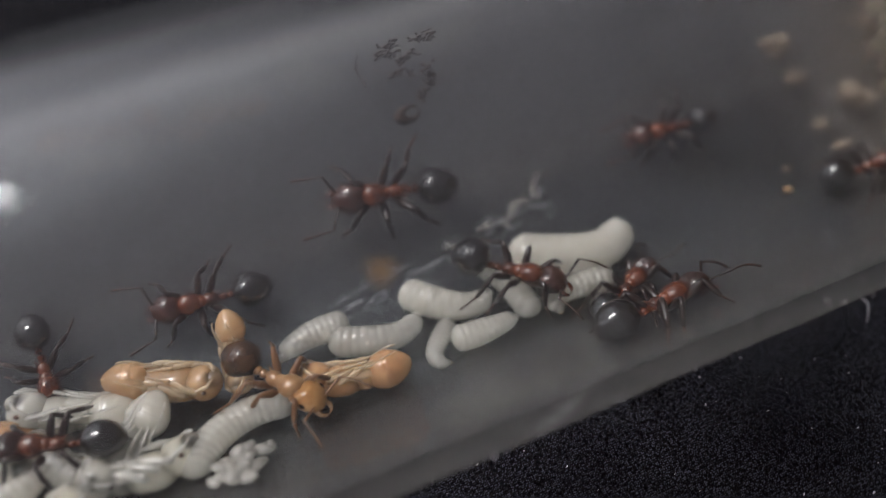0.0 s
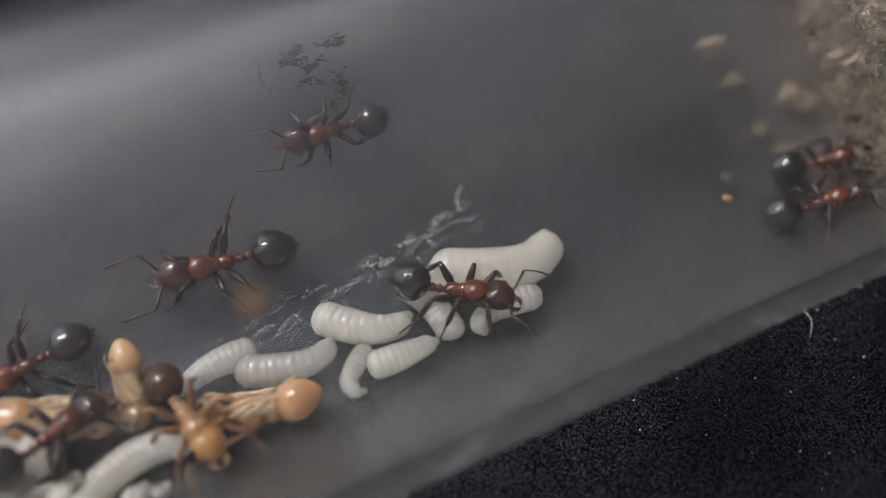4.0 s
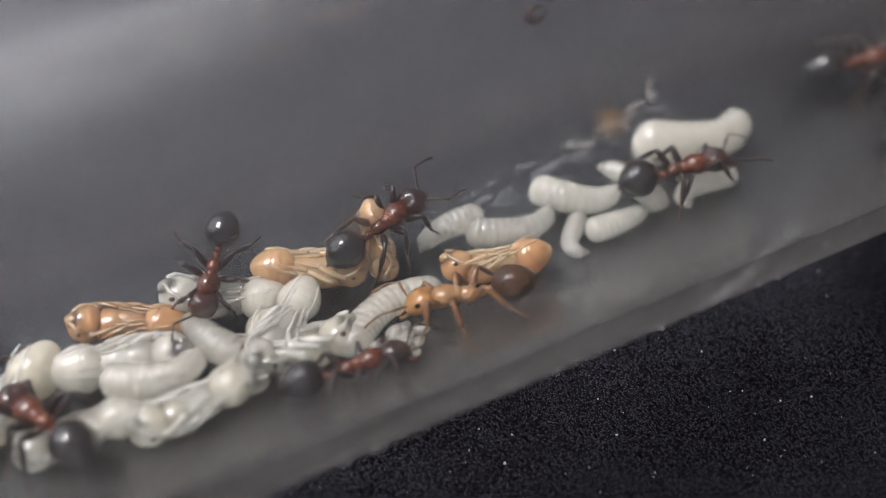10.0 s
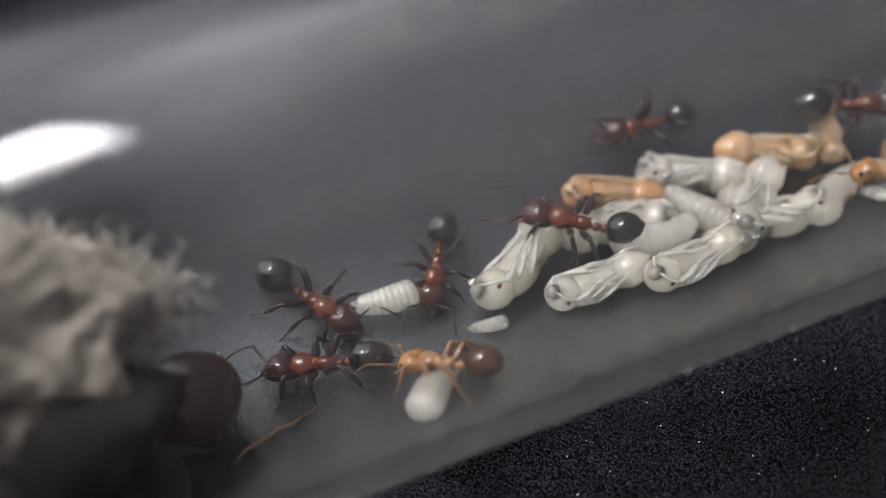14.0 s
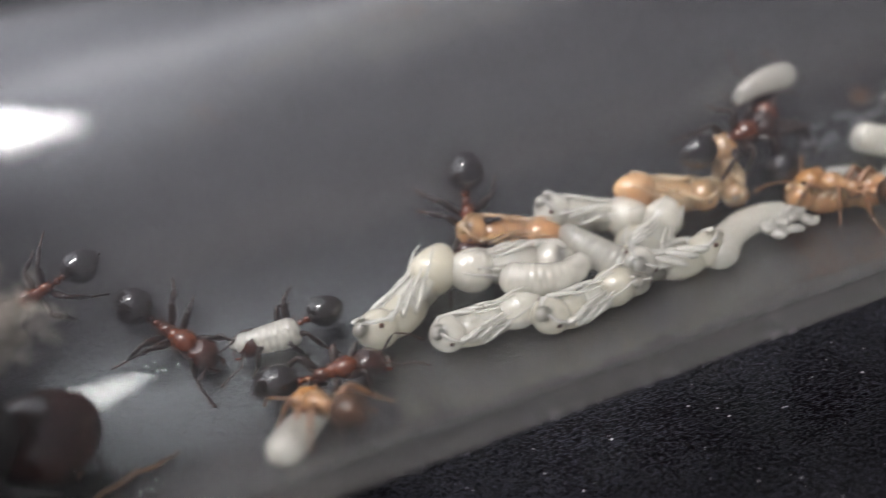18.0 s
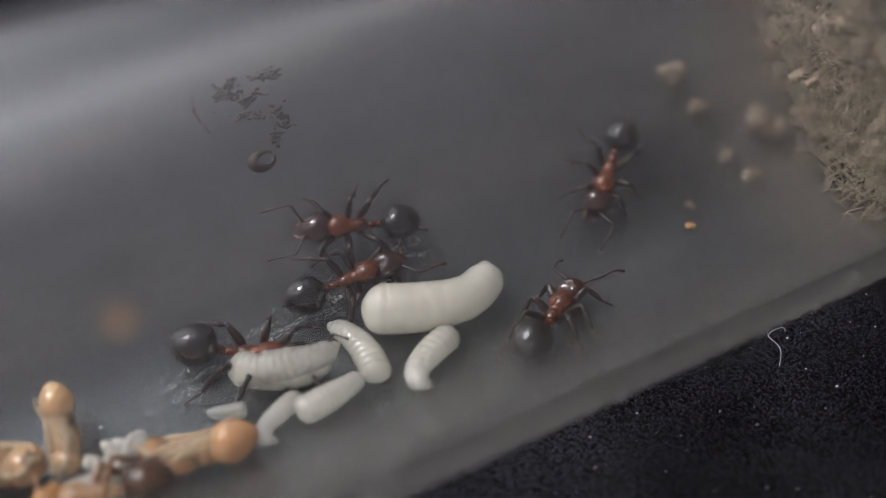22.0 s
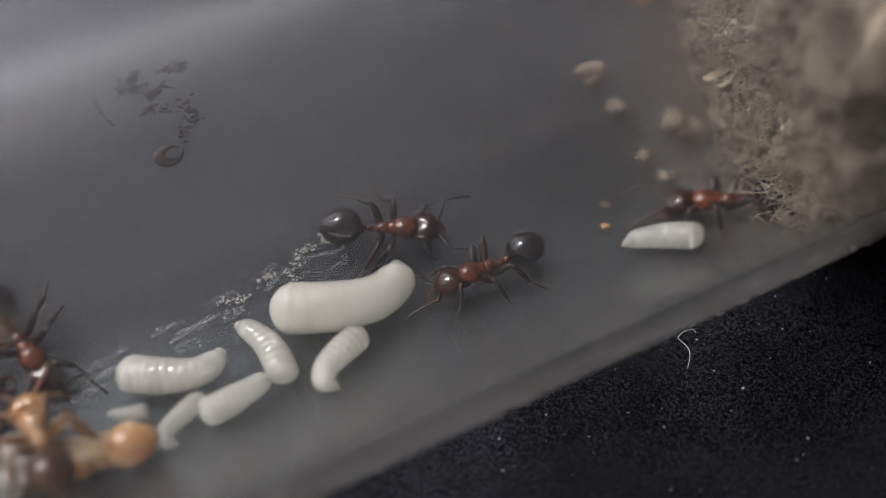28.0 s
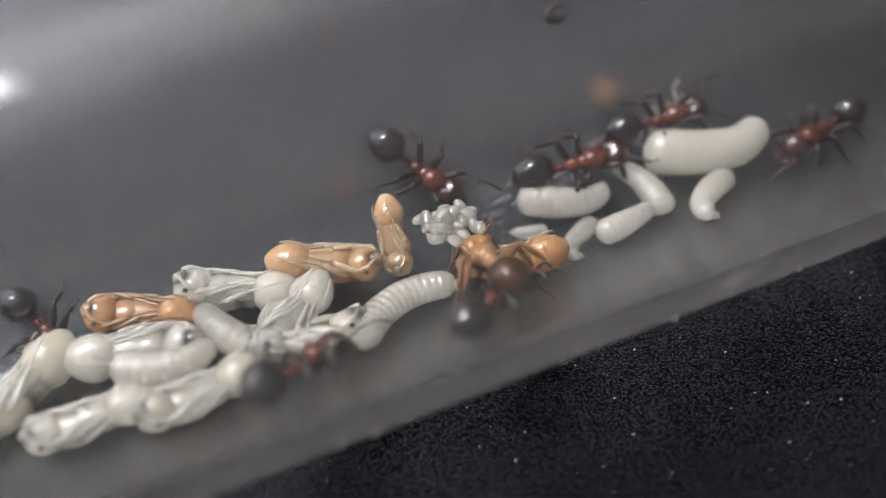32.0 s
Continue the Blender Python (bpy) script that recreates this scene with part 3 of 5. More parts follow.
def build_pupa(label, length, skin_m, limb_m, seed=0, name="pupa", crumpled=0.0):
    """A bare pupa on its back: a ball of a head bent to the chest, a narrow waist, a ball of a gaster, and over them a sheaf of folded legs and feelers."""
    rng = random.Random(seed)
    k = length / 5.0
    curl = rng.choice((-1, 1)) * rng.uniform(0.2, 0.7)
    root = new(name)

    def at(x, y, z):
        """A point of the curled body."""
        return Vector((x, y + curl * 0.07 * x * x, z + 0.085 * x * x - 0.1)) * k

    def girth(x):
        """The body's radius: head, chest, waist and gaster melt into one outline under the folded limbs."""
        head, gaster = 0.84 * math.sqrt(max(0.0, 1 - ((x - 1.72) / 0.82) ** 2)), 0.98 * math.sqrt(max(0.0, 1 - ((x + 1.62) / 1.12) ** 2))
        return max(head, gaster, 0.82 if -1.0 < x < 1.5 else 0.0)

    def on(x, turn, out):
        """A point on the skin, turn degrees from the belly line."""
        r = girth(x) * out
        return at(x, r * math.sin(radians(turn)), 0.92 * r * math.cos(radians(turn)))

    def lump_in(bm, c, r, rings=12, seg=20, amount=0.04, taper=0.0):
        blob(bm, at(*c), [v * k for v in r], seg, rings, taper=taper, lump=amount + crumpled, seed=seed + c[0])

    bm = bmesh.new()
    lump_in(bm, (1.72, 0, 0.0), (0.82, 0.88, 0.78), 16, 24)
    lump_in(bm, (2.15, 0, 0.30), (0.40, 0.38, 0.34))
    head = part("head", bm, skin_m, root)
    for s in (1, -1):
        bm = bmesh.new()
        blob(bm, at(1.86, 0.76 * s, 0.34), (0.12 * k, 0.09 * k, 0.11 * k), 10, 6)
        part("eye", bm, M_PUPA_EYE, head, "tiny dark eye spot")
        bm = bmesh.new()
        loft(bm, [on(x, t * s, 1.05) for x, t in ((2.2, 20), (1.95, 44), (1.5, 56), (1.0, 52), (0.4, 46), (-0.2, 42), (-0.7, 40))], [0.07 * k, 0.12 * k, 0.12 * k, 0.12 * k, 0.11 * k, 0.10 * k, 0.03 * k], 9, 0.75)
        part("antenna", bm, limb_m, root)
    bm = bmesh.new()
    lump_in(bm, (0.55, 0, -0.05), (1.2, 0.88, 0.75), 14, 22)
    lump_in(bm, (-0.50, 0, -0.02), (0.66, 0.72, 0.64))
    part("thorax", bm, skin_m, root)
    bm = bmesh.new()  # the skin that still wraps the folded limbs
    for v in blob(bm, at(-0.1, 0, 0.30), (1.45 * k, 0.80 * k, 0.40 * k), 28, 18, lump=0.12, seed=seed + 3):
        v.co.z += 0.045 * k * math.sin(v.co.y / k * 17 + v.co.x / k * 2)
    part("limb_sheath", bm, limb_m, root)
    bm = bmesh.new()
    xs = [i / 40 for i in range(41)]
    loft(bm, [at(-0.62 - 2.08 * u, 0, -0.02) for u in xs], [max(0.02, 1.0 * math.sin(math.pi * u ** 0.80) ** 0.55) * k * (1 - 0.02 * (math.sin(u * 31) > 0.8)) if 0 < u < 1 else 0.02 * k for u in xs], 28, 0.92)
    for v in bm.verts:
        v.co *= 1 + (0.03 + crumpled) * noise.noise(v.co * 0.8 + Vector((seed, 0, 0)))
    part("gaster", bm, skin_m, root)
    for s in (1, -1):
        for x0, out, far, mid in ((1.10, 62, -0.75, 9), (0.62, 74, -1.45, 18), (0.15, 84, -2.05, 27)):
            w = rng.uniform(-6, 6)
            hip, knee = on(x0, 46 * s, 0.9), on(x0 + 0.42, (out + w) * s, 1.08 + rng.uniform(0, 0.1))
            bend, ankle = on(x0 - 0.15, (out * 0.72 + w) * s, 1.12 + rng.uniform(0, 0.06)), on(x0 - 0.75, (mid + 16 + w) * s, 1.08 + rng.uniform(0, 0.08))
            bm = bmesh.new()
            loft(bm, [hip, hip.lerp(knee, 0.55), knee], [0.15 * k, 0.20 * k, 0.11 * k], 9, 0.7)
            leg = part("leg", bm, limb_m, root)
            bm = bmesh.new()
            loft(bm, [knee, knee.lerp(bend, 0.3), bend, bend.lerp(ankle, 0.6), ankle], [0.07 * k, 0.13 * k, 0.16 * k, 0.15 * k, 0.09 * k], 9, 0.6)
            part("shin", bm, limb_m, leg)
            bm = bmesh.new()
            path = [on(x0 - 0.75 + (far - x0 + 0.75) * i / 8, (mid + (16 + w) * (1 - i / 8)) * s, 1.07) for i in range(9)]
            loft(bm, path, [(0.12 - 0.008 * i) * (1.0 if i % 2 else 0.82) * k for i in range(9)], 8, 0.7)
            part("foot", bm, limb_m, leg)
    tagged(root, label, "pupa", "ant pupae")
    return root


M_PUPA_EYE = skin("brown_eye_spot", (0.05, 0.025, 0.015), (0.10, 0.05, 0.03), 0.3, 3000)
M_PUPA_LIMB = skin("glassy_white_limb", (0.598, 0.575, 0.501), (0.695, 0.674, 0.597), 0.2, 1500, sss=1.0, sss_scale=0.0015, coat=0.8, clear=0.3)
M_TAN_LIMB = skin("pale_tan_limb", (0.50, 0.31, 0.165), (0.60, 0.41, 0.25), 0.25, 1500, sss=1.0, sss_scale=0.0012, coat=0.6, clear=0.3)

SMALL_L = "small translucent white ant larva with ringed skin"
BIG_LARVA = build_larva("very large smooth milky white larva with a bent head", 6.5, 1.17, -38, M_LARVA, 11, -75, relief=0.022, head=0.74)
ARCH_LARVA = build_larva("plump white ringed larva lying in an arch", 4.5, 0.82, -40, M_LARVA, 12, -60)
LONG_LARVA = build_larva("translucent white larva sagging in a shallow arch", 4.5, 0.76, -45, M_GLASSY, 12, -50)
CARRIED_LARVA = build_larva("translucent white larva that a worker carries about", 3.4, 0.74, -30, M_GLASSY, 11, -20)
COMMA_LARVA = build_larva("thin comma-shaped translucent larva with a hooked end", 3.1, 0.52, -20, M_GLASSY, 12, -120)
SLUG_LARVA = build_larva("stout ringed white larva lying straight", 3.1, 0.68, -14, M_LARVA, 10)
MID_LARVA = build_larva("bent white larva with a narrow ringed end", 3.9, 0.72, -50, M_LARVA, 11)
HOOK_LARVA = build_larva("curved white larva with a hooked end beside the largest one", 3.8, 0.72, -35, M_LARVA, 11, -85)


def lay(thing, x, phi, lift, heading, roll=0, tilt=0):
    thing.matrix_world = on_tube(x, phi, lift, heading, tilt, roll)
    return thing


lay(build_larva(SMALL_L, 1.6, 0.42, 30, M_GLASSY, 10), 9.70, 0.5, 0.42, 157)
lay(build_larva("ringed white larva lying across the pupae", 4.4, 0.82, -80, M_LARVA, 13, -40), -7.06, -8.5, 1.7, -9)
lay(build_larva("ringed translucent larva lying among white pupae", 3.9, 0.86, 40, M_GLASSY, 12), -4.41, -3.0, 1.5, 115, roll=30)
lay(build_larva("long ringed white larva arched beside the tan pupae", 5.9, 0.84, 100, M_LARVA, 16, head=0.86), 2.55, -14.3, 0.95, 16)
lay(build_larva("plump white larva beside the grooming workers", 2.9, 0.76, 22, M_LARVA, 10), -19.31, 6.9, 0.88, 173)
lay(build_larva(SMALL_L, 1.7, 0.4, 30, M_GLASSY, 10), -15.58, -13.5, 0.4, 167)
lay(build_larva("pale larva held by a young worker", 4.6, 0.8, 20, M_GLASSY, 12), -19.21, -40, 1.0, 58)

WHITE_P = "naked white ant pupa with folded glassy legs"
lay(build_pupa("large naked white pupa with folded glassy legs", 5.99, M_PUPA_CREAM, M_PUPA_LIMB, 1), -12.94, 2.8, 1.05, 213, roll=40)
lay(build_pupa(WHITE_P, 5.03, M_PUPA, M_PUPA_LIMB, 2), -10.39, -14.6, 0.8, 182, roll=-20)
lay(build_pupa(WHITE_P, 5.24, M_PUPA_CREAM, M_PUPA_LIMB, 3), -6.08, -21.5, 0.85, 190, roll=-30)
lay(build_pupa(WHITE_P, 5.56, M_PUPA, M_PUPA_LIMB, 4), -8.04, 4.7, 0.9, -13, roll=10)
lay(build_pupa("naked white pupa with a dark eye spot", 5.35, M_PUPA, M_PUPA_LIMB, 5), -3.43, 13.3, 0.95, 155, roll=30)
lay(build_pupa(WHITE_P, 5.1, M_PUPA, M_PUPA_LIMB, 6), -1.75, -7.0, 1.35, -138, roll=-25)
lay(build_pupa("small naked white pupa wedged among the others", 4.4, M_PUPA_CREAM, M_PUPA_LIMB, 12), -3.0, -10.5, 1.0, -118, roll=-15)
lay(build_pupa("naked white pupa with a dark eye spot", 5.67, M_PUPA_CREAM, M_PUPA_LIMB, 7), -1.67, -16.0, 0.95, -11, roll=-20)
lay(build_pupa("tan ant pupa with pale folded legs", 4.9, M_TAN, M_TAN_LIMB, 8), 0.49, 11.3, 1.2, -24, roll=-10)
lay(build_pupa("tan ant pupa propped up against its neighbours", 3.7, M_TAN, M_TAN_LIMB, 9), 3.63, 11.0, 1.6, -98, roll=40, tilt=-18)
lay(build_pupa("ochre ant pupa with folded legs", 4.8, M_TAN_DARK, M_TAN_LIMB, 10), 7.94, -11.5, 0.95, 162, roll=25)
lay(build_pupa("dull brown wrinkled ant pupa", 4.8, M_TAN_DARK, M_TAN_DARK, 11, crumpled=0.06), -7.45, 16.5, 0.85, 157, roll=10)


def build_eggs():
    """A sticky clump of eggs and tiny grubs."""
    rng = random.Random(5)
    root = new("egg_cluster")
    for i in range(42):
        a, r = rng.uniform(0, 6.28), rng.uniform(0, 1.0) ** 0.6
        bm = bmesh.new()
        s = rng.uniform(0.6, 1.05)
        blob(bm, (0, 0, 0), (0.44 * s, 0.27 * s, 0.27 * s), 12, 8, taper=0.08)
        e = part("egg", bm, M_EGG, root)
        e.matrix_basis = up(1.5 * r * math.cos(a), 1.05 * r * math.sin(a), 0.3 + rng.uniform(0, 0.55) * (1.1 - r), rng.uniform(-30, 30), rng.uniform(-30, 30), rng.uniform(0, 360))
    return tagged(root, "clump of pearly translucent ant eggs", "eggs")


EGGS = build_eggs()


# ---- wadding at both ends of the nest, residues, dust ----
def build_wadding(name, label, front, back, lean, seed, mat_core, mat_fibre, fibres, hollow=0.0, across=0.0, tufts=60, rough=1.7, slump=0.0, near=0.0, fluff=0.5, loose=0.0, reach=0.46, sag=0.0):
    """A plug of cotton that fills the tube: a lumpy core with tufts, and loose fibres that stand out of its face."""
    rng = random.Random(seed)
    root = new(name)
    s = 1 if back > front else -1
    bm = bmesh.new()
    rings, nr, na = [], 110, 150
    for i in range(nr + 1):
        k = i / nr
        ring = []
        for j in range(na):
            a = 2 * math.pi * j / na
            if k < 0.55:
                q, depth = k / 0.55, 0.0
            else:
                q, depth = 1.0, (k - 0.55) / 0.45
            r = (R_IN - 0.12) * max(q, 0.004)
            y, z = r * math.sin(a), -r * math.cos(a)
            lump = noise.fractal(Vector((y * 0.22 + seed, z * 0.22, depth * 3 + seed)), 0.55, 2.2, 8)
            x = front + s * (depth * abs(back - front) + 1.2 * q * q) + lean * z + across * y - s * rough * lump * (1 - depth)
            x += s * (slump * max(0.0, z + sag - 0.5 + 1.1 * max(0.0, y)) + near * max(0.0, -1.0 - y)) * (1 - depth)
            x += s * hollow * min(1.0, max(0.0, (0.2 - sag - z) / 2.5)) * (1 - depth)
            sh = 1 - 0.05 * abs(noise.noise(Vector((x * 0.5, y, z)))) * (q > 0.98)
            v = Vector((x, y * sh, R_OUT + z * sh))
            if depth < 0.3:
                v += noise.turbulence_vector(v * 0.45 + Vector((seed, 0, 0)), 5, False) * fluff * (1 - depth)
                rr = math.hypot(v.y, v.z - R_OUT)
                if rr > 8.85:
                    v.y, v.z = v.y * 8.85 / rr, R_OUT + (v.z - R_OUT) * 8.85 / rr
            ring.append(bm.verts.new(v))
        rings.append(ring)
    for a, b in zip(rings, rings[1:]):
        for j in range(na):
            bm.faces.new((a[j], a[(j + 1) % na], b[(j + 1) % na], b[j]))
    bmesh.ops.recalc_face_normals(bm, faces=bm.faces)
    part("plug", bm, mat_core, root)
    for t in range(tufts):
        a, q = rng.uniform(0, 6.28), rng.uniform(0.15, 0.93)
        y, z = q * 8.4 * math.sin(a), -q * 8.4 * math.cos(a)
        if hollow and z < 0.5 - sag:
            continue
        bm = bmesh.new()
        w = rng.uniform(0.2, 0.7)
        blob(bm, (front + lean * z + across * y + s * (slump * max(0.0, z + sag - 0.5 + 1.1 * max(0.0, y)) + near * max(0.0, -1.0 - y)) + s * rng.uniform(-0.3, 1.4), y, R_OUT + z), (w * 1.2, w, w * 0.8), 12, 9, lump=0.5, seed=seed + t, turn=Euler((rng.uniform(0, 3), rng.uniform(0, 3), 0)).to_matrix().to_4x4())
        part("tuft", bm, mat_core, root)
    bm = bmesh.new()
    for t in range(fibres):
        a, q = rng.uniform(0, 6.28), rng.random() ** 0.5 * 0.97
        y, z = q * 8.7 * math.sin(a), -q * 8.7 * math.cos(a)
        if hollow and z < 0.2 - sag:
            continue
        p = Vector((front + lean * z + across * y + s * (slump * max(0.0, z + sag - 0.5 + 1.1 * max(0.0, y)) + near * max(0.0, -1.0 - y)) + s * (0.8 - loose * rng.random() ** 2), y, R_OUT + z))
        d = Vector((-s * rng.uniform(0.1, 1.0), rng.uniform(-1, 1), rng.uniform(-1, 1))).normalized()
        pts = [p]
        for i in range(6):
            d = (d + Vector((rng.uniform(-1, 1), rng.uniform(-1, 1), rng.uniform(-1, 1)))).normalized()
            nxt = pts[-1] + d * rng.uniform(0.35, 1.0) * reach
            rr = math.hypot(nxt.y, nxt.z - R_OUT)
            if rr > 8.85:
                nxt = Vector((nxt.x, nxt.y * 8.85 / rr, R_OUT + (nxt.z - R_OUT) * 8.85 / rr))
            pts.append(nxt)
        loft(bm, pts, [0.022, 0.022, 0.022, 0.02, 0.02, 0.018, 0.01], 3)
    f = part("loose_fibres", bm, mat_fibre, root)
    tagged(f, "fine loose cotton fibres")
    return tagged(root, label, "cotton plug")


build_wadding("cotton_plug", "stained beige cotton plug stuffed in the tube", 38.6, 64.0, -0.25, 3, M_COTTON, M_FIBRE, 5000, across=0.33, tufts=40, rough=1.6, fluff=1.2, loose=2.4, reach=0.34)
M_WAD = skin("grey_wadding", (0.11, 0.09, 0.068), (0.46, 0.42, 0.365), 0.9, 420, bump_d=0.0001)
M_WAD_FIBRE = skin("grey_wadding_fibre", (0.20, 0.175, 0.145), (0.42, 0.38, 0.33), 0.85, 900)
WAD = build_wadding("wadding", "grey-white frayed cotton wadding plugging the tube", -26.8, -60.0, 0.0, 8, M_WAD, M_WAD_FIBRE, 8000, hollow=8.0, rough=1.8, slump=1.15, near=1.6, fluff=1.1, loose=1.0, reach=0.42, sag=1.0)


def build_dark_base():
    """The soiled, dark lower half of the wadding beside the queen, its shade put into the colour."""
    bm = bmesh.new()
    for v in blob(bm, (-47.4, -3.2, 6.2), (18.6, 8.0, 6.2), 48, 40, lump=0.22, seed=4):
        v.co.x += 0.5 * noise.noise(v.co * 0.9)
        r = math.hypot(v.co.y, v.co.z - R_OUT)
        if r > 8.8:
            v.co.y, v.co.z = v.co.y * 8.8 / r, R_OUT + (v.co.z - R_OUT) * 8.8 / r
    part("dark_base", bm, M_DARK_BASE, WAD, "soiled dark brown cotton, coloured near black for its shade")


# brown soiling taken down to near black for the shade under the tuft
M_DARK_BASE = skin("shaded_soiled_cotton", (0.002, 0.0014, 0.001), (0.008, 0.0055, 0.004), 1.0, 500, bump_d=0.0001)
build_dark_base()


def flake(bm, c, r, rng, flat=0.35):
    blob(bm, c, (r, r * rng.uniform(0.6, 1.0), r * flat), 7, 5, lump=0.5, seed=rng.random() * 50, turn=Euler((rng.uniform(0, 6), rng.uniform(0, 6), 0)).to_matrix().to_4x4())


def wall_point(x, phi, lift=0.0):
    a = radians(phi)
    return Vector((x, (R_IN - lift) * math.sin(a), R_OUT - (R_IN - lift) * math.cos(a)))


def scatter(name, label, cat, material, seed, n, xs, phis, sizes, lift=0.02, flat=0.35, slope=0.0, clump=0):
    rng = random.Random(seed)
    bm = bmesh.new()
    for i in range(n):
        r = rng.uniform(*sizes) * (0.4 + rng.random() ** 3)
        x = rng.uniform(*xs)
        for again in range(8 * clump):
            phi0 = rng.gauss(0, 1)
            if noise.noise(Vector((x * 0.9, phi0 * 1.6, seed))) > 0.05:
                break
            x = rng.uniform(*xs)
        flake(bm, wall_point(x, slope * (x - xs[0]) + (phis[0] + phis[1]) / 2 + (phis[1] - phis[0]) / 4 * (phi0 if clump else rng.gauss(0, 1)), lift), r, rng, flat)
    return tagged(part(name, bm, material), label, cat, kind="stuff")


def build_stain():
    """A dried oval smear on the far wall: clots of broken brown strokes, a thin curved edge, and a thick ring at its lower end."""
    rng = random.Random(21)
    root = new("residue_stain")

    def stroke(x, phi, size):
        a, w = rng.uniform(-0.9, 0.9), rng.uniform(0.06, 0.2) * size
        q = [wall_point(x + u * w * math.cos(a), phi + 6 * u * w * math.sin(a) + rng.uniform(-0.3, 0.3), 0.03) for u in (-1, 0, 1)]
        bm = bmesh.new()
        loft(bm, q, [rng.uniform(0.012, 0.03) * size, rng.uniform(0.03, 0.085) * size, 0.012 * size], 6, 0.5)
        part("stroke", bm, M_RESIDUE, root)

    clots = ((14.3, 95.2, 9, 0.22), (14.1, 92.4, 12, 0.26), (14.7, 91.2, 7, 0.2), (14.9, 87.9, 9, 0.18), (14.6, 83.4, 7, 0.16), (15.9, 94.1, 10, 0.24), (16.3, 94.0, 6, 0.2), (15.45, 88.6, 6, 0.2), (16.2, 79.3, 10, 0.24), (16.2, 76.5, 7, 0.2), (16.0, 84.0, 4, 0.2), (15.7, 73.4, 6, 0.2), (15.2, 81.5, 3, 0.2))
    for x, phi, n, spread in clots:
        for i in range(2 * n):
            stroke(x + rng.gauss(0, spread), phi + rng.gauss(0, spread * 4.5), rng.uniform(0.7, 1.35))
    for i in range(36):
        stroke(13.8 + rng.gauss(0, 0.5), 86 + rng.gauss(0, 4.0), 0.4)
    for i in range(26):
        u = i / 25
        stroke(13.3 - 0.5 * math.sin(math.pi * (0.3 + 0.6 * u)) + rng.gauss(0, 0.04), 95 - 13 * u, 0.55)
    bm = bmesh.new()
    pts = [wall_point(14.95 + 0.50 * math.cos(a), 68.6 + 2.3 * math.sin(a), 0.04) for a in (0.6 + 5.9 * i / 22 for i in range(23))]
    loft(bm, pts, [0.05 + 0.24 * math.sin(math.pi * i / 22) ** 2 for i in range(23)], 8, 0.6)
    part("ring", bm, M_RESIDUE, root, "thick dark brown dried ring")
    tagged(root, "dried brown residue smear on the inner glass wall", "stain")


build_stain()
scatter("white_residue", "dry white powdery streak along the glass floor", "residue", M_FILM, 31, 3400, (6.6, 20.6), (7, 21), (0.008, 0.036), 0.02, 0.35, slope=0.95, clump=1)
scatter("floor_dust", "fine pale dust on the inner glass wall", "dust", M_DUST, 32, 500, (-34, 44), (-60, 70), (0.012, 0.05), 0.02, 0.4)


def build_crumb(name, label, x, phi, r, material, seed):
    rng = random.Random(seed)
    bm = bmesh.new()
    for i in range(7):
        flake(bm, (rng.uniform(-r, r) * 0.5, rng.uniform(-r, r) * 0.5, r * 0.5), r * rng.uniform(0.5, 0.9), rng, 0.7)
    ob = part(name, bm, material)
    ob.matrix_world = on_tube(x, phi, 0.1)
    tagged(ob, label, "crumb")


M_SMEAR = skin("brown_smear", (0.10, 0.05, 0.025), (0.18, 0.09, 0.045), 0.6, 2500)
M_PALE_LUMP = skin("pale_beige_lump", (0.17, 0.125, 0.09), (0.30, 0.235, 0.175), 0.8, 900, sss=0.3, clear=0.55)
build_crumb("crumb", "small amber crumb on the tube floor", 32.0, -1, 0.22, M_GRAIN, 41)
for i, (x, phi, r) in enumerate(((35.1, 50, 0.8), (35.8, 37, 0.5), (38.6, 23, 0.9), (41.4, 30, 0.7), (41.6, 16, 0.6), (40.6, -3, 0.7), (36.4, 7, 0.5), (36.0, 18, 0.45), (41.0, 47, 0.8), (32.8, 6, 0.3), (28.5, 60, 0.14), (31.5, 74, 0.2))):
    build_crumb("food_lump", "pale beige lump stuck to the inner glass", x, phi, r, M_PALE_LUMP, 50 + i)


M_DEBRIS = skin("pale_crumbly_debris", (0.26, 0.235, 0.20), (0.46, 0.43, 0.385), 0.8, 3000)


def build_debris(x, phi, heading, length, seed):
    """A crumbly string of pale debris."""
    rng = random.Random(seed)
    bm = bmesh.new()
    for i in range(int(26 * length)):
        u = rng.uniform(-0.5, 0.5) * length
        flake(bm, (u + rng.gauss(0, 0.06), 0.22 * math.sin(u * 3.1 + seed) + rng.gauss(0, 0.09), rng.uniform(0.02, 0.12)), rng.uniform(0.025, 0.085), rng, 0.6)
    ob = part("debris_string", bm, M_DEBRIS)
    ob.matrix_world = on_tube(x, phi, 0.06, heading)
    tagged(ob, "crumbly pale grey debris behind the larvae", "debris")


build_debris(18.6, 27.5, 20, 1.9, 70)
build_debris(20.1, 33.0, 80, 1.3, 71)
build_debris(16.8, 25.5, 40, 0.9, 72)
build_debris(15.4, 23.0, 10, 1.4, 73)


def build_smear(x, phi, w, h, seed, material, label):
    """A thin dried smear on the glass: a broken film of overlapping flakes."""
    rng = random.Random(seed)
    bm = bmesh.new()
    for i in range(9):
        a, q = rng.uniform(0, 6.28), rng.random() ** 0.6
        blob(bm, (w * q * math.cos(a), h * q * math.sin(a), 0), (0.42 * w, 0.3 * h, 0.03), 10, 7, lump=0.7, seed=seed + i)
    ob = part("food_smear", bm, material)
    ob.matrix_world = on_tube(x, phi, 0.05)
    tagged(ob, label, "stain")


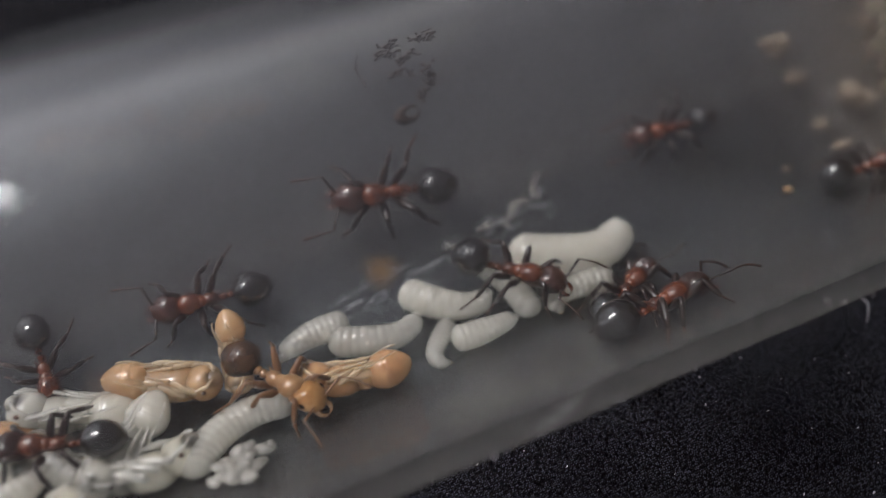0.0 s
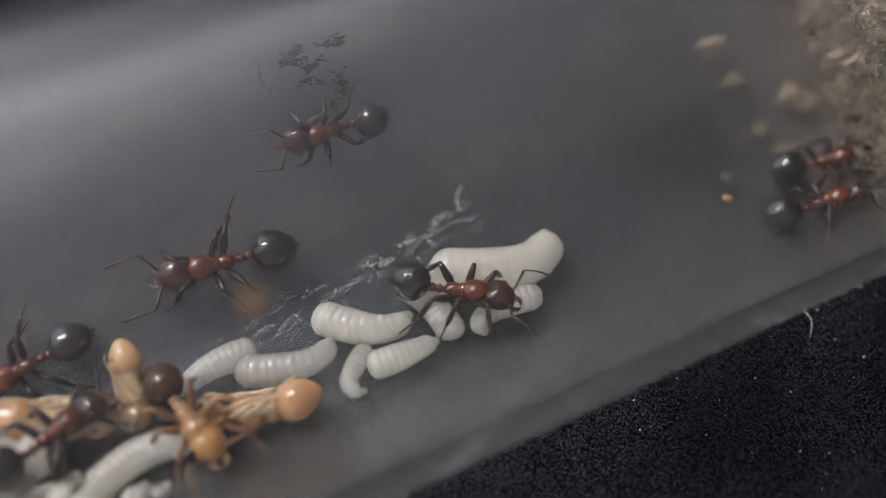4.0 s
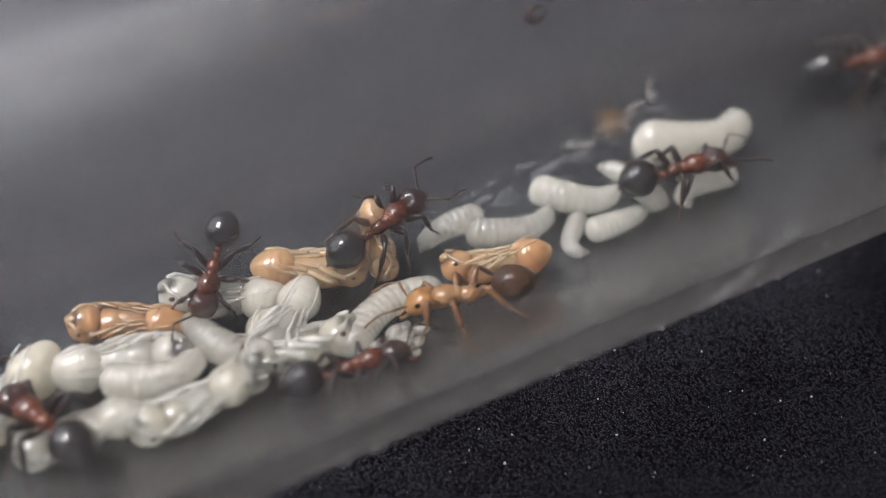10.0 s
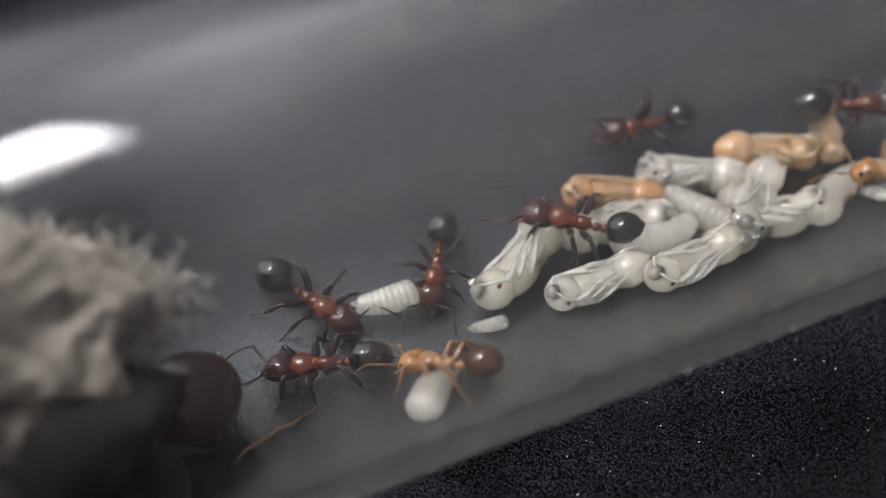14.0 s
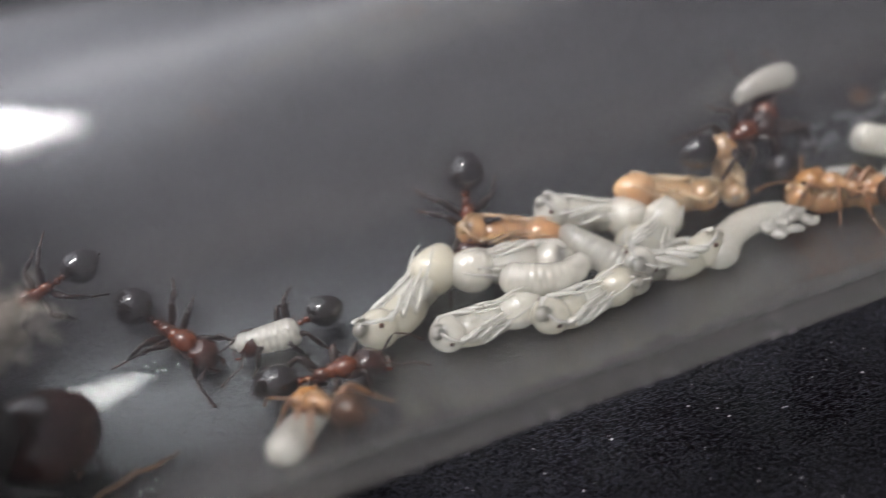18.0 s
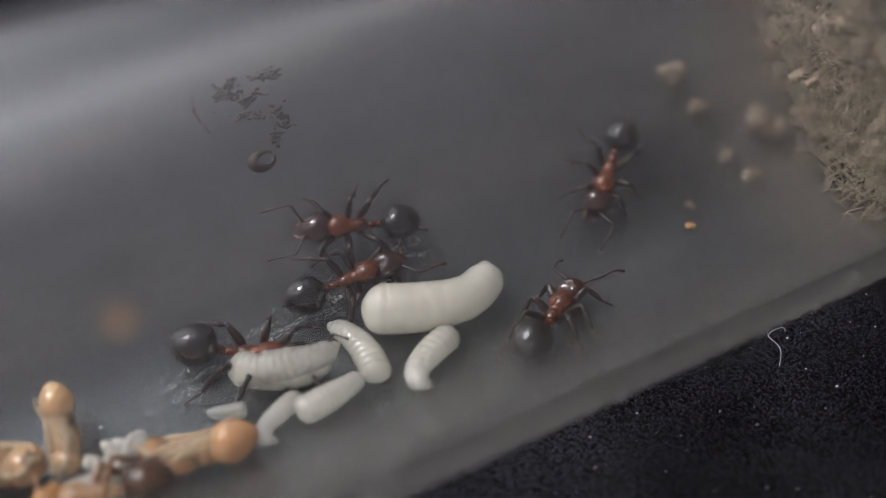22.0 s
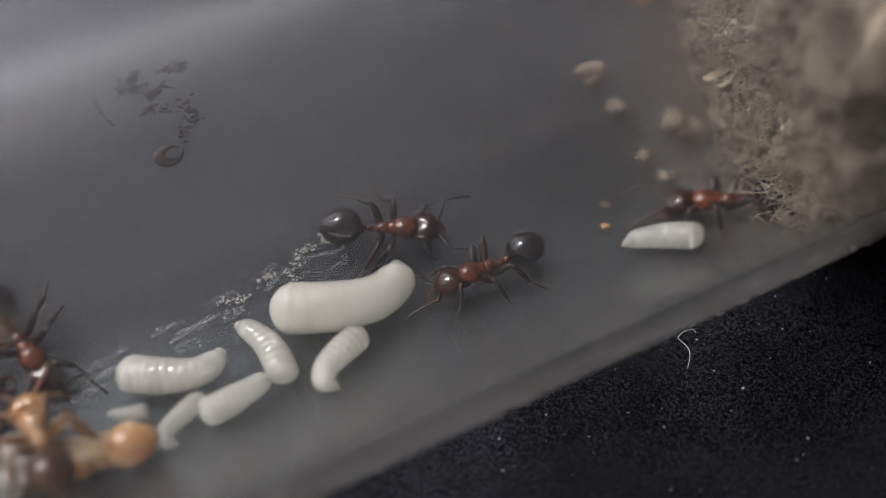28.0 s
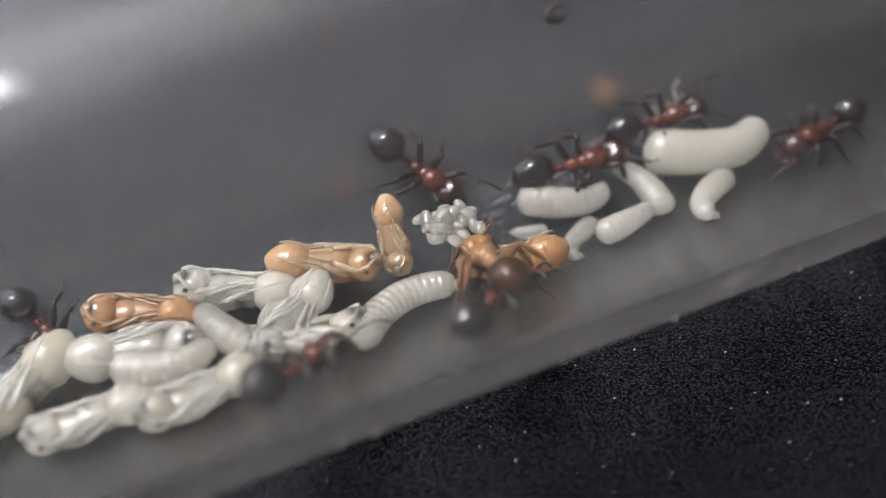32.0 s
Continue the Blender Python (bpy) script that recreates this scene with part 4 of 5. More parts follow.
build_smear(8.2, -131, 0.34, 0.30, 3, M_GRAIN, "tan dried food smear on the upper glass wall")
build_smear(0.1, -129, 0.30, 0.24, 7, M_SMEAR, "faint brown smear on the upper glass wall")
build_smear(27.9, -152.5, 0.22, 1.1, 11, M_ORANGE, "orange streak dried on the upper glass wall")


def build_shed_leg(x, phi, heading, seed):
    rng = random.Random(seed)
    bm = bmesh.new()
    loft(bm, [(-1.1, 0, 0.05), (-0.4, 0.1, 0.22), (0.3, 0.05, 0.15), (0.7, 0.3, 0.08), (1.4, 0.45, 0.05)], [0.03, 0.08, 0.09, 0.05, 0.025], 6)
    ob = part("shed_leg", bm, M_SHED)
    ob.matrix_world = on_tube(x, phi, 0.03, heading)
    tagged(ob, "loose amber ant leg lying on the glass", "ant leg")


M_SHED = skin("amber_shed_cuticle", (0.09, 0.042, 0.017), (0.17, 0.085, 0.036), 0.4, 2500)
build_shed_leg(-27.4, -11, 60, 1)
build_shed_leg(-26.6, -27, 30, 2)
build_shed_leg(-25.2, -24, 10, 3)


def build_mat_dust():
    rng = random.Random(61)
    bm = bmesh.new()
    for i in range(700):
        x, y = rng.uniform(-30, 60), rng.uniform(-26, -4)
        flake(bm, (x, y, 0.03), rng.choice((0.015, 0.02, 0.03, 0.045)) * rng.uniform(0.7, 1.2), rng, 0.5)
    tagged(part("table_dust", bm, M_DUST), "fine white dust specks on the leatherette", "dust", kind="stuff")
    bm = bmesh.new()
    loft(bm, [(31.4 + 1.3 * i / 18 + 0.25 * math.sin(i * 0.5), -7.7 + 1.5 * math.sin(i * 0.115), 0.08 + 0.35 * math.sin(i * 0.17)) for i in range(19)], [0.010] * 18 + [0.005], 5)
    tagged(part("stray_fibre", bm, M_DUST), "curled pale fibre on the leatherette by the tube", "fibre")


def build_glass_dust():
    """Specks and short scratches of lint on the outside of the glass."""
    rng = random.Random(88)
    bm = bmesh.new()
    for i in range(900):
        a = radians(rng.uniform(-165, -35))
        x, r = rng.uniform(-34, 46), R_OUT + 0.012
        flake(bm, (x, r * math.sin(a), R_OUT - r * math.cos(a)), rng.uniform(0.008, 0.03) * (0.5 + rng.random() ** 4), rng, 0.5)
    for i in range(150):
        a, x, r = radians(rng.uniform(-160, -60)), rng.uniform(-30, 44), R_OUT + 0.012
        flake(bm, (x, r * math.sin(a), R_OUT - r * math.cos(a)), rng.uniform(0.03, 0.065), rng, 0.4)
    for i in range(46):
        a, x, r = radians(rng.uniform(-150, -45)), rng.uniform(-32, 42), R_OUT + 0.015
        b, w = a + rng.uniform(-0.03, 0.03), rng.uniform(-0.5, 0.5)
        loft(bm, [(x, r * math.sin(a), R_OUT - r * math.cos(a)), (x + w, r * math.sin(b), R_OUT - r * math.cos(b))], [0.012, 0.008], 4)
    tagged(part("glass_dust", bm, M_DUST), "fine pale dust specks on the outer glass", "dust", kind="stuff")


def build_speck_streak():
    """A wiped streak of fine pale specks on the front of the glass."""
    rng = random.Random(93)
    bm = bmesh.new()
    for i in range(200):
        u = rng.random()
        a, x, r = radians(-76 - 22 * u + rng.gauss(0, 2.2)), 12.2 + 2.5 * u + rng.gauss(0, 0.25), R_OUT + 0.012
        flake(bm, (x, r * math.sin(a), R_OUT - r * math.cos(a)), rng.uniform(0.008, 0.028), rng, 0.5)
    tagged(part("speck_streak", bm, M_DUST), "wiped streak of fine pale specks on the glass", "dust", kind="stuff")


build_mat_dust()
build_glass_dust()
build_speck_streak()


# ---- what moves ----
def gait(ant, rows):
    """Swings the legs while the ant walks, and lets its feelers wave."""
    marks = [rows[0][0]]
    t = 0.0
    while t < 31.8:
        t += 0.3
        marks.append(round(t, 2))
    marks.append(32.0)

    def at(t):
        for a, b in zip(rows, rows[1:]):
            if a[0] <= t <= b[0] and b[0] > a[0]:
                k = (t - a[0]) / (b[0] - a[0])
                return [u + (w - u) * k for u, w in zip(a, b)]
        return rows[-1]

    way, last, phase = [], at(0), 0.0
    for t in marks:
        now = at(t)
        phase += math.hypot(now[1] - last[1], radians(now[2] - last[2]) * 8) / 1.6
        way.append((t, phase))
        last = now
    legs = [c for c in ant.children if c.name.startswith("leg")]
    feelers = [c for c in ant.children if c.name.startswith("antenna")]
    for i, leg in enumerate(legs):
        side = 1 if i < 3 else -1
        off = math.pi * ((i + (0 if i < 3 else 1)) % 2)
        base = leg.matrix_basis.copy()
        keys, before = [], None
        for t, ph in way:
            a = 13 * math.sin(ph * 2.0 + off) + 2.5 * i * (-1) ** i
            if before is not None and abs(a - before) < 0.5 and t < 32:
                continue
            before = a
            keys.append((t, base @ pose(0, 0, 0, 6 * side * math.cos(ph * 2.0 + off), 0, side * a)))
        walk(leg, keys)
    for i, f in enumerate(feelers):
        base = f.matrix_basis.copy()
        side = 1 - 2 * i
        walk(f, [(t, base @ pose(0, 0, 0, 0, 9 * math.sin(t * 2.3 + i * 2 + rows[0][1]), side * 14 * math.sin(t * 1.7 + i + rows[0][2]))) for t in (k * 0.8 for k in range(41))])


def crawl(ant, rows):
    """Rows: seconds, x along the tube, degrees round it, height over the wall, heading in degrees."""
    walk(ant, [(t, on_tube(x, phi, lift, h)) for t, x, phi, lift, h in rows])
    gait(ant, rows)


def shift(thing, rows):
    walk(thing, [(t, on_tube(x, phi, lift, h, 0, roll)) for t, x, phi, lift, h, roll in rows])


def motions():
    crawl(ANT_A1, [
        (0.00, 13.02, 46.6, 0.00, 169.2), (1.00, 12.57, 45.2, 0.00, 152.6), (2.00, 12.60, 48.3, 0.00, 145.5), (2.50, 12.16, 47.5, 0.00, 146.4),
        (4.50, 8.53, 38.2, 0.00, 180.3), (5.00, 12.36, 42.6, 0.00, 198.5), (5.25, 14.62, 42.1, 0.00, 237.6), (5.50, 16.89, 41.6, 0.00, 276.7),
        (6.00, 20.55, 39.6, 0.00, 311.7), (6.50, 22.74, 32.9, 0.00, 320.5), (7.00, 25.10, 20.9, 0.00, 297.7), (8.00, 28.86, 11.3, 0.00, 328.6),
        (9.00, 29.76, 15.2, 0.00, 346.4), (10.00, 31.09, 14.7, 0.00, 353.5), (15.50, 47.00, 0.0, 1.00, 353.5), (32.00, 47.00, 0.0, 1.00, 353.5),
    ])
    crawl(ANT_A3, [
        (0.00, 27.83, 35.1, 0.00, 175.5), (1.00, 21.30, 37.9, 0.00, 182.8), (2.00, 21.97, 35.2, 0.00, 189.8), (2.50, 20.14, 48.5, 0.00, 170.3),
        (4.50, 10.86, 68.2, 0.00, 185.9), (5.00, 4.86, 60.6, 0.00, 201.4), (5.50, 3.07, 54.2, 0.00, 194.2), (6.00, -0.46, 57.3, 0.00, 183.0),
        (6.50, -5.31, 57.1, 0.00, 191.1), (7.00, -8.63, 47.5, 0.00, 205.4), (7.50, -7.66, 52.0, 0.00, 200.7), (8.00, -9.47, 52.6, 0.00, 186.4),
        (8.50, -11.07, 50.5, 0.00, 189.0), (10.00, -14.82, 21.6, 0.00, 218.1), (11.00, -16.04, 13.8, 0.00, 237.0), (12.00, -16.76, 17.0, 0.00, 203.1),
        (13.00, -17.08, 14.7, 0.00, 192.5), (14.00, -16.51, 14.2, 0.00, 240.6), (14.50, -17.22, 17.5, 0.00, 196.7), (16.50, -17.62, 9.3, 0.00, 186.8),
        (17.00, -17.72, 10.3, 0.00, 178.9), (17.50, -18.45, 11.5, 0.00, 184.5), (18.00, -18.26, 8.1, 0.00, 187.7), (18.50, -17.88, 11.3, 0.00, 191.6),
        (19.00, -18.23, 11.1, 0.00, 188.6), (20.00, -17.83, 14.0, 0.00, 199.9), (25.50, -15.78, 25.6, 0.00, 248.6), (31.00, -13.72, 37.2, 0.00, 297.3),
        (31.60, -12.33, 29.3, 0.00, 298.8), (32.00, -11.31, 21.7, 0.00, 298.4),
    ])
    crawl(ANT_A4, [
        (0.00, 16.25, 0.5, 1.25, -45.4), (1.00, 16.69, 3.3, 1.25, -34.9), (2.00, 16.72, -1.8, 1.25, -45.0), (2.50, 16.68, -2.0, 1.25, -45.3),
        (4.50, 17.21, -5.6, 1.25, -39.1), (5.00, 16.98, -10.7, 1.25, -40.0), (6.00, 17.13, -11.4, 1.25, -31.9), (7.00, 17.57, -10.3, 1.25, -34.5),
        (8.00, 17.48, -13.5, 1.25, -39.7), (9.00, 17.32, -9.2, 1.25, -30.7), (10.00, 17.46, -9.1, 1.25, -7.2), (11.00, 17.35, -10.1, 1.25, -14.5),
        (12.00, 16.56, -10.6, 1.25, -25.7), (18.50, 12.95, -60.7, 0.00, -59.7), (18.67, 14.18, -48.2, 0.00, -117.4), (18.83, 15.41, -35.7, 0.00, -175.1),
        (19.00, 16.64, -23.1, 0.00, -232.8), (20.00, 16.12, -20.7, 0.00, -227.4), (20.40, 14.51, -20.3, 0.00, -207.3), (21.00, 13.92, -20.2, 0.00, -220.2),
        (21.30, 17.25, -20.1, 0.00, -277.0), (21.60, 20.58, -20.0, 0.00, -333.7), (22.00, 23.18, -19.5, 0.00, -323.6), (22.40, 24.39, -6.4, 0.00, -296.8),
        (23.00, 24.14, 0.1, 0.00, -268.3), (23.60, 25.38, 6.9, 0.00, -292.9), (24.00, 25.74, 8.9, 0.00, -254.8), (24.50, 25.27, 16.9, 0.00, -280.8),
        (25.50, 25.56, 9.6, 0.00, -222.5), (26.50, 25.85, 2.4, 0.00, -164.2), (27.00, 25.77, -2.0, 0.00, -169.7), (28.00, 25.72, -2.2, 0.00, -178.0),
        (28.40, 25.32, 1.5, 0.00, -169.5), (29.00, 25.53, 0.0, 0.00, -168.5), (29.60, 25.91, -0.7, 0.00, -166.3), (30.00, 25.26, -0.7, 0.00, -163.4),
        (31.00, 25.50, 0.7, 0.00, -167.8), (32.00, 25.17, -2.1, 0.00, -167.0),
    ])
    crawl(ANT_A5, [
        (0.00, 20.70, -21.7, 0.00, 31.2), (1.00, 22.62, -11.8, 0.00, 44.4), (2.00, 24.26, -10.4, 0.00, 48.8), (2.50, 25.73, -9.2, 0.00, 39.8),
        (4.00, 34.40, -25.1, 0.00, -10.2), (5.00, 38.59, -27.9, 0.00, -6.2), (8.67, 31.45, -35.9, 0.00, -57.1), (12.33, 24.30, -44.0, 0.00, -108.1),
        (16.00, 17.16, -52.1, 0.00, -159.0), (17.50, 19.28, -12.4, 0.00, -173.5), (19.00, 21.40, 27.3, 0.00, -188.0), (20.00, 21.10, 26.5, 0.00, -197.1),
        (21.00, 20.34, 27.0, 0.00, -188.1), (21.60, 19.26, 37.1, 0.00, -206.1), (22.00, 17.83, 40.3, 0.00, -196.7), (22.40, 14.81, 45.9, 0.00, -178.7),
        (22.80, 11.86, 40.8, 0.00, -161.9), (23.00, 9.88, 38.0, 0.00, -162.7), (23.60, 7.63, 35.1, 0.00, -143.6), (24.00, 6.86, 34.8, 0.00, -162.3),
        (26.00, 6.23, 27.7, 0.00, -149.3), (28.00, 6.80, 33.2, 0.00, -76.9), (28.80, 5.42, 33.5, 0.00, -69.1), (29.00, 6.12, 34.5, 0.00, -64.7),
        (29.20, 7.01, 31.8, 0.00, -60.3), (30.00, 6.06, 33.4, 0.00, -62.2), (31.00, 5.82, 34.3, 0.00, -57.0), (32.00, 5.97, 33.9, 0.00, -56.5),
    ])
    crawl(ANT_A6, [
        (0.00, 35.87, -8.6, 0.00, -6.1), (1.00, 36.98, -6.6, 0.00, -8.1), (2.00, 37.26, -6.2, 0.00, -5.9), (5.00, 36.32, -6.1, 0.00, -16.1),
        (6.00, 35.51, -6.9, 0.00, -8.2), (15.50, 47.00, 0.0, 1.00, -8.2), (32.00, 47.00, 0.0, 1.00, -8.2),
    ])
    crawl(ANT_A7, [
        (0.00, -4.07, -1.3, 1.35, 160.3), (1.00, -2.11, 4.1, 1.35, 157.3), (2.00, -1.18, -0.3, 1.35, 148.7), (3.25, -0.41, 0.6, 1.35, 74.9),
        (4.50, 0.37, 1.5, 1.35, 1.1), (5.00, -0.75, 2.4, 1.35, 7.1), (5.50, -0.97, 4.3, 1.35, 35.8), (6.00, 0.66, 10.7, 1.35, 36.0),
        (7.00, 1.08, 10.1, 1.35, 17.6), (8.00, 1.21, 10.9, 1.35, 11.4), (9.00, 3.75, 12.9, 1.35, 7.2), (10.00, 3.74, 13.8, 1.35, 17.3),
        (11.00, 3.46, 17.2, 1.35, 18.4), (12.00, 3.78, 18.9, 1.35, -2.0), (13.00, 4.69, 24.2, 1.35, -2.1), (14.00, 4.92, 15.5, 1.35, -19.5),
        (17.00, 4.01, 27.3, 1.35, -2.2), (18.00, 4.12, 21.8, 1.35, 6.3), (19.00, 13.41, 26.7, 0.00, 5.2), (20.00, 13.83, 27.8, 0.00, -5.3),
        (21.00, 15.27, 26.1, 0.00, 2.0), (22.00, 16.28, 24.7, 0.00, 0.0), (22.80, 17.76, 27.9, 0.00, -1.4), (23.00, 17.65, 28.6, 0.00, 12.6),
        (24.00, 18.09, 49.3, 0.00, 54.8), (24.50, 19.18, 43.5, 0.00, 15.6), (26.50, 22.02, 27.0, 0.00, -26.3), (27.00, 22.02, 23.6, 0.00, -29.5),
        (28.00, 22.35, 25.6, 0.00, -22.7), (28.40, 19.78, 33.5, 0.25, -46.5), (29.00, 18.90, 28.3, 0.55, -60.8), (30.00, 18.30, 26.2, 0.75, -0.4),
        (31.00, 17.44, 21.4, 0.75, 6.7), (32.00, 17.56, 21.1, 0.75, -1.0),
    ])
    crawl(ANT_A9, [
        (0.00, 20.79, -38.9, 0.00, 7.9), (0.50, 25.01, -35.9, 0.00, 0.7), (1.00, 30.10, -32.9, 0.00, 20.7), (1.50, 37.20, -22.6, 0.00, 36.1),
        (2.50, 43.29, -21.7, 0.00, 20.4), (9.50, 33.16, -10.1, 0.00, 65.3), (16.50, 23.03, 1.4, 0.00, 110.1), (17.50, 13.75, 13.0, 0.00, 140.0),
        (18.00, 7.06, 22.1, 0.00, 80.0), (18.50, 1.70, 37.8, 0.00, 148.0), (19.00, -0.15, 39.0, 0.00, 150.3), (19.30, -0.80, 41.9, 0.00, 169.7),
        (19.60, 1.53, 50.0, 0.00, 112.5), (19.80, 3.76, 45.2, 0.00, 59.4), (20.00, 6.00, 40.4, 0.00, 6.2), (20.40, 8.32, 42.9, 0.00, 2.4),
        (20.80, 8.81, 28.5, 0.00, -16.9), (21.00, 10.08, 28.7, 0.00, -13.9), (21.60, 10.10, 25.8, 0.00, -22.4), (22.00, 11.14, 14.4, 0.00, -33.3),
        (22.40, 11.06, 5.2, 0.00, -68.6), (22.80, 14.21, -10.9, 0.00, -7.3), (23.00, 16.43, -17.9, 0.00, 8.9), (23.60, 22.41, -13.6, 0.00, 18.7),
        (24.00, 24.26, -12.8, 0.00, 24.3), (24.50, 30.05, -9.3, 0.00, 22.0), (26.00, 37.33, -28.2, 0.00, -14.3), (26.50, 40.32, -21.8, 0.00, -68.3),
        (27.00, 43.32, -15.5, 0.00, -122.4), (27.30, 42.53, -22.1, 0.00, -182.4), (27.60, 41.74, -28.8, 0.00, -242.5), (28.00, 37.04, -17.8, 0.00, -212.4),
        (28.40, 29.77, -10.7, 0.00, -200.8), (28.80, 26.87, -8.4, 0.00, -207.9), (29.00, 29.74, -17.6, 0.00, -224.1), (29.15, 30.04, -18.7, 0.00, -282.0),
        (29.30, 30.34, -19.8, 0.00, -339.8), (29.65, 32.73, -4.9, 0.00, -281.9), (30.00, 35.11, 10.1, 0.00, -224.1), (31.00, 41.90, -0.1, 0.00, -226.3),
        (32.00, 41.90, -0.1, 0.00, -226.3),
    ])
    crawl(ANT_A12, [
        (0.00, -14.09, -26.5, 0.00, 10.0), (6.00, -11.22, 7.7, 0.00, -6.3), (7.00, -12.82, 24.4, 0.00, -28.8), (7.50, -10.54, 13.8, 1.55, -39.7),
        (8.00, -8.48, -8.0, 2.05, -55.2), (8.50, -7.96, -22.2, 2.05, -60.5), (9.00, -5.34, -42.2, 1.75, -49.9), (9.50, -3.95, -27.7, 0.75, -11.5),
        (10.00, -0.12, -33.8, 0.00, -10.3), (11.00, 3.20, -38.3, 0.00, 4.1), (11.50, 9.62, -33.9, 0.00, -24.8), (12.00, 12.62, -33.0, 0.00, 3.8),
        (14.00, 18.18, -10.3, 0.00, -7.0), (15.67, 23.93, 4.5, 0.00, 49.9), (17.33, 29.67, 19.2, 0.00, 106.7), (19.00, 35.41, 34.0, 0.00, 163.6),
        (20.00, 32.91, 50.2, 0.00, 168.6), (21.00, 29.91, 37.8, 0.00, 207.0), (22.00, 29.92, 28.2, 0.00, 225.1), (23.00, 30.29, 26.1, 0.00, 233.3),
        (24.00, 30.19, 19.4, 0.00, 221.9), (24.50, 30.23, 19.6, 0.00, 213.4), (25.50, 35.82, 21.4, 0.00, 253.9), (26.50, 41.40, 23.3, 0.00, 294.4),
        (27.00, 40.17, 38.2, 0.00, 324.3), (28.00, 44.51, 34.4, 0.00, 332.1), (32.00, 44.51, 34.4, 0.00, 332.1),
    ])
    crawl(ANT_A11, [
        (0.00, -4.07, 30.3, 0.00, -91.9), (1.00, -4.04, 24.9, 0.00, -92.8), (5.00, -5.11, 23.1, 0.00, -98.2), (6.00, -5.34, 23.1, 0.00, -112.1),
        (6.50, -4.57, 30.7, 0.45, -154.3), (7.00, -3.73, 23.4, 1.35, -138.2), (8.00, -3.55, 21.0, 1.35, -129.7), (9.00, -3.44, 20.3, 1.35, -119.9),
        (10.00, -3.40, 21.8, 1.35, -122.8), (11.00, -3.91, 21.0, 1.35, -126.5), (12.00, -3.81, 23.9, 1.35, -127.7), (13.00, -3.48, 28.4, 1.15, -124.0),
        (14.00, -4.32, 36.2, 0.00, -182.8), (14.50, -5.96, 50.5, 0.00, -223.2), (15.50, -15.42, 62.3, 0.00, -211.4), (16.50, -22.24, 53.1, 0.00, -197.4),
        (17.00, -23.09, 69.8, 0.00, -229.1), (17.50, -27.27, 56.2, 0.00, -180.9), (18.00, -27.42, 43.7, 0.00, -162.0), (18.50, -25.13, 32.0, 0.00, -161.3),
        (19.50, -24.47, 32.6, 0.00, -188.7), (32.00, -24.47, 32.6, 0.00, -188.7),
    ])
    crawl(ANT_A13, [
        (0.00, 3.47, 33.1, 0.00, 173.7), (1.00, 1.68, 31.4, 0.00, 183.1), (2.00, 1.57, 31.5, 0.00, 191.6), (2.50, 1.50, 32.2, 0.00, 191.7),
        (5.00, -2.26, 29.6, 0.00, 188.7), (6.00, -5.93, 32.8, 0.00, 192.8), (8.50, -13.37, 24.4, 0.00, 245.4), (11.00, -20.81, 16.0, 0.00, 297.9),
        (12.00, -22.19, 19.7, 0.00, 305.2), (13.00, -22.53, 18.2, 0.00, 306.9), (14.00, -22.59, 16.8, 0.00, 305.8), (14.50, -23.04, 18.1, 0.00, 300.5),
        (16.50, -22.12, 15.2, 0.00, 311.9), (17.00, -22.17, 16.7, 0.00, 310.5), (18.00, -23.22, 19.8, 0.00, 306.1), (18.50, -24.21, 23.8, 0.00, 303.7),
        (19.50, -26.88, 18.5, 0.00, 307.2), (29.00, -4.53, -4.1, 0.00, 367.1), (30.00, -3.77, -52.0, 1.25, 389.2), (30.30, -3.97, -43.2, 1.25, 402.3),
        (31.00, -3.41, -53.1, 1.25, 372.9), (32.00, -2.33, -45.9, 1.05, 399.1),
    ])
    crawl(ANT_A14, [
        (0.00, -21.70, -63.8, 0.00, -5.6), (5.50, -21.47, -32.6, 0.00, 64.3), (11.00, -21.25, -1.5, 0.00, 134.3), (12.00, -22.04, -6.1, 0.00, 136.6),
        (13.00, -22.57, -4.9, 0.00, 144.9), (14.00, -22.81, -9.2, 0.00, 161.5), (14.50, -22.36, -6.3, 0.00, 216.5), (15.00, -21.59, -8.4, 0.00, 287.1),
        (15.50, -20.82, -10.4, 0.00, 357.8), (16.50, -18.41, -14.8, 0.00, 357.0), (17.00, -17.84, -14.2, 0.00, 361.8), (18.00, -17.71, -14.7, 0.00, 353.1),
        (19.00, -17.08, -14.6, 0.00, 350.8), (20.00, -13.74, -18.7, 0.00, 352.4), (28.00, 3.66, -7.2, 0.00, 366.7), (29.00, 3.62, -34.9, 1.25, 396.3),
        (29.60, 3.36, -42.9, 1.25, 410.1), (30.00, 2.54, -41.3, 1.25, 410.1), (31.00, 3.29, -43.8, 0.85, 335.2), (32.00, 5.32, -44.7, 0.65, 407.8),
    ])
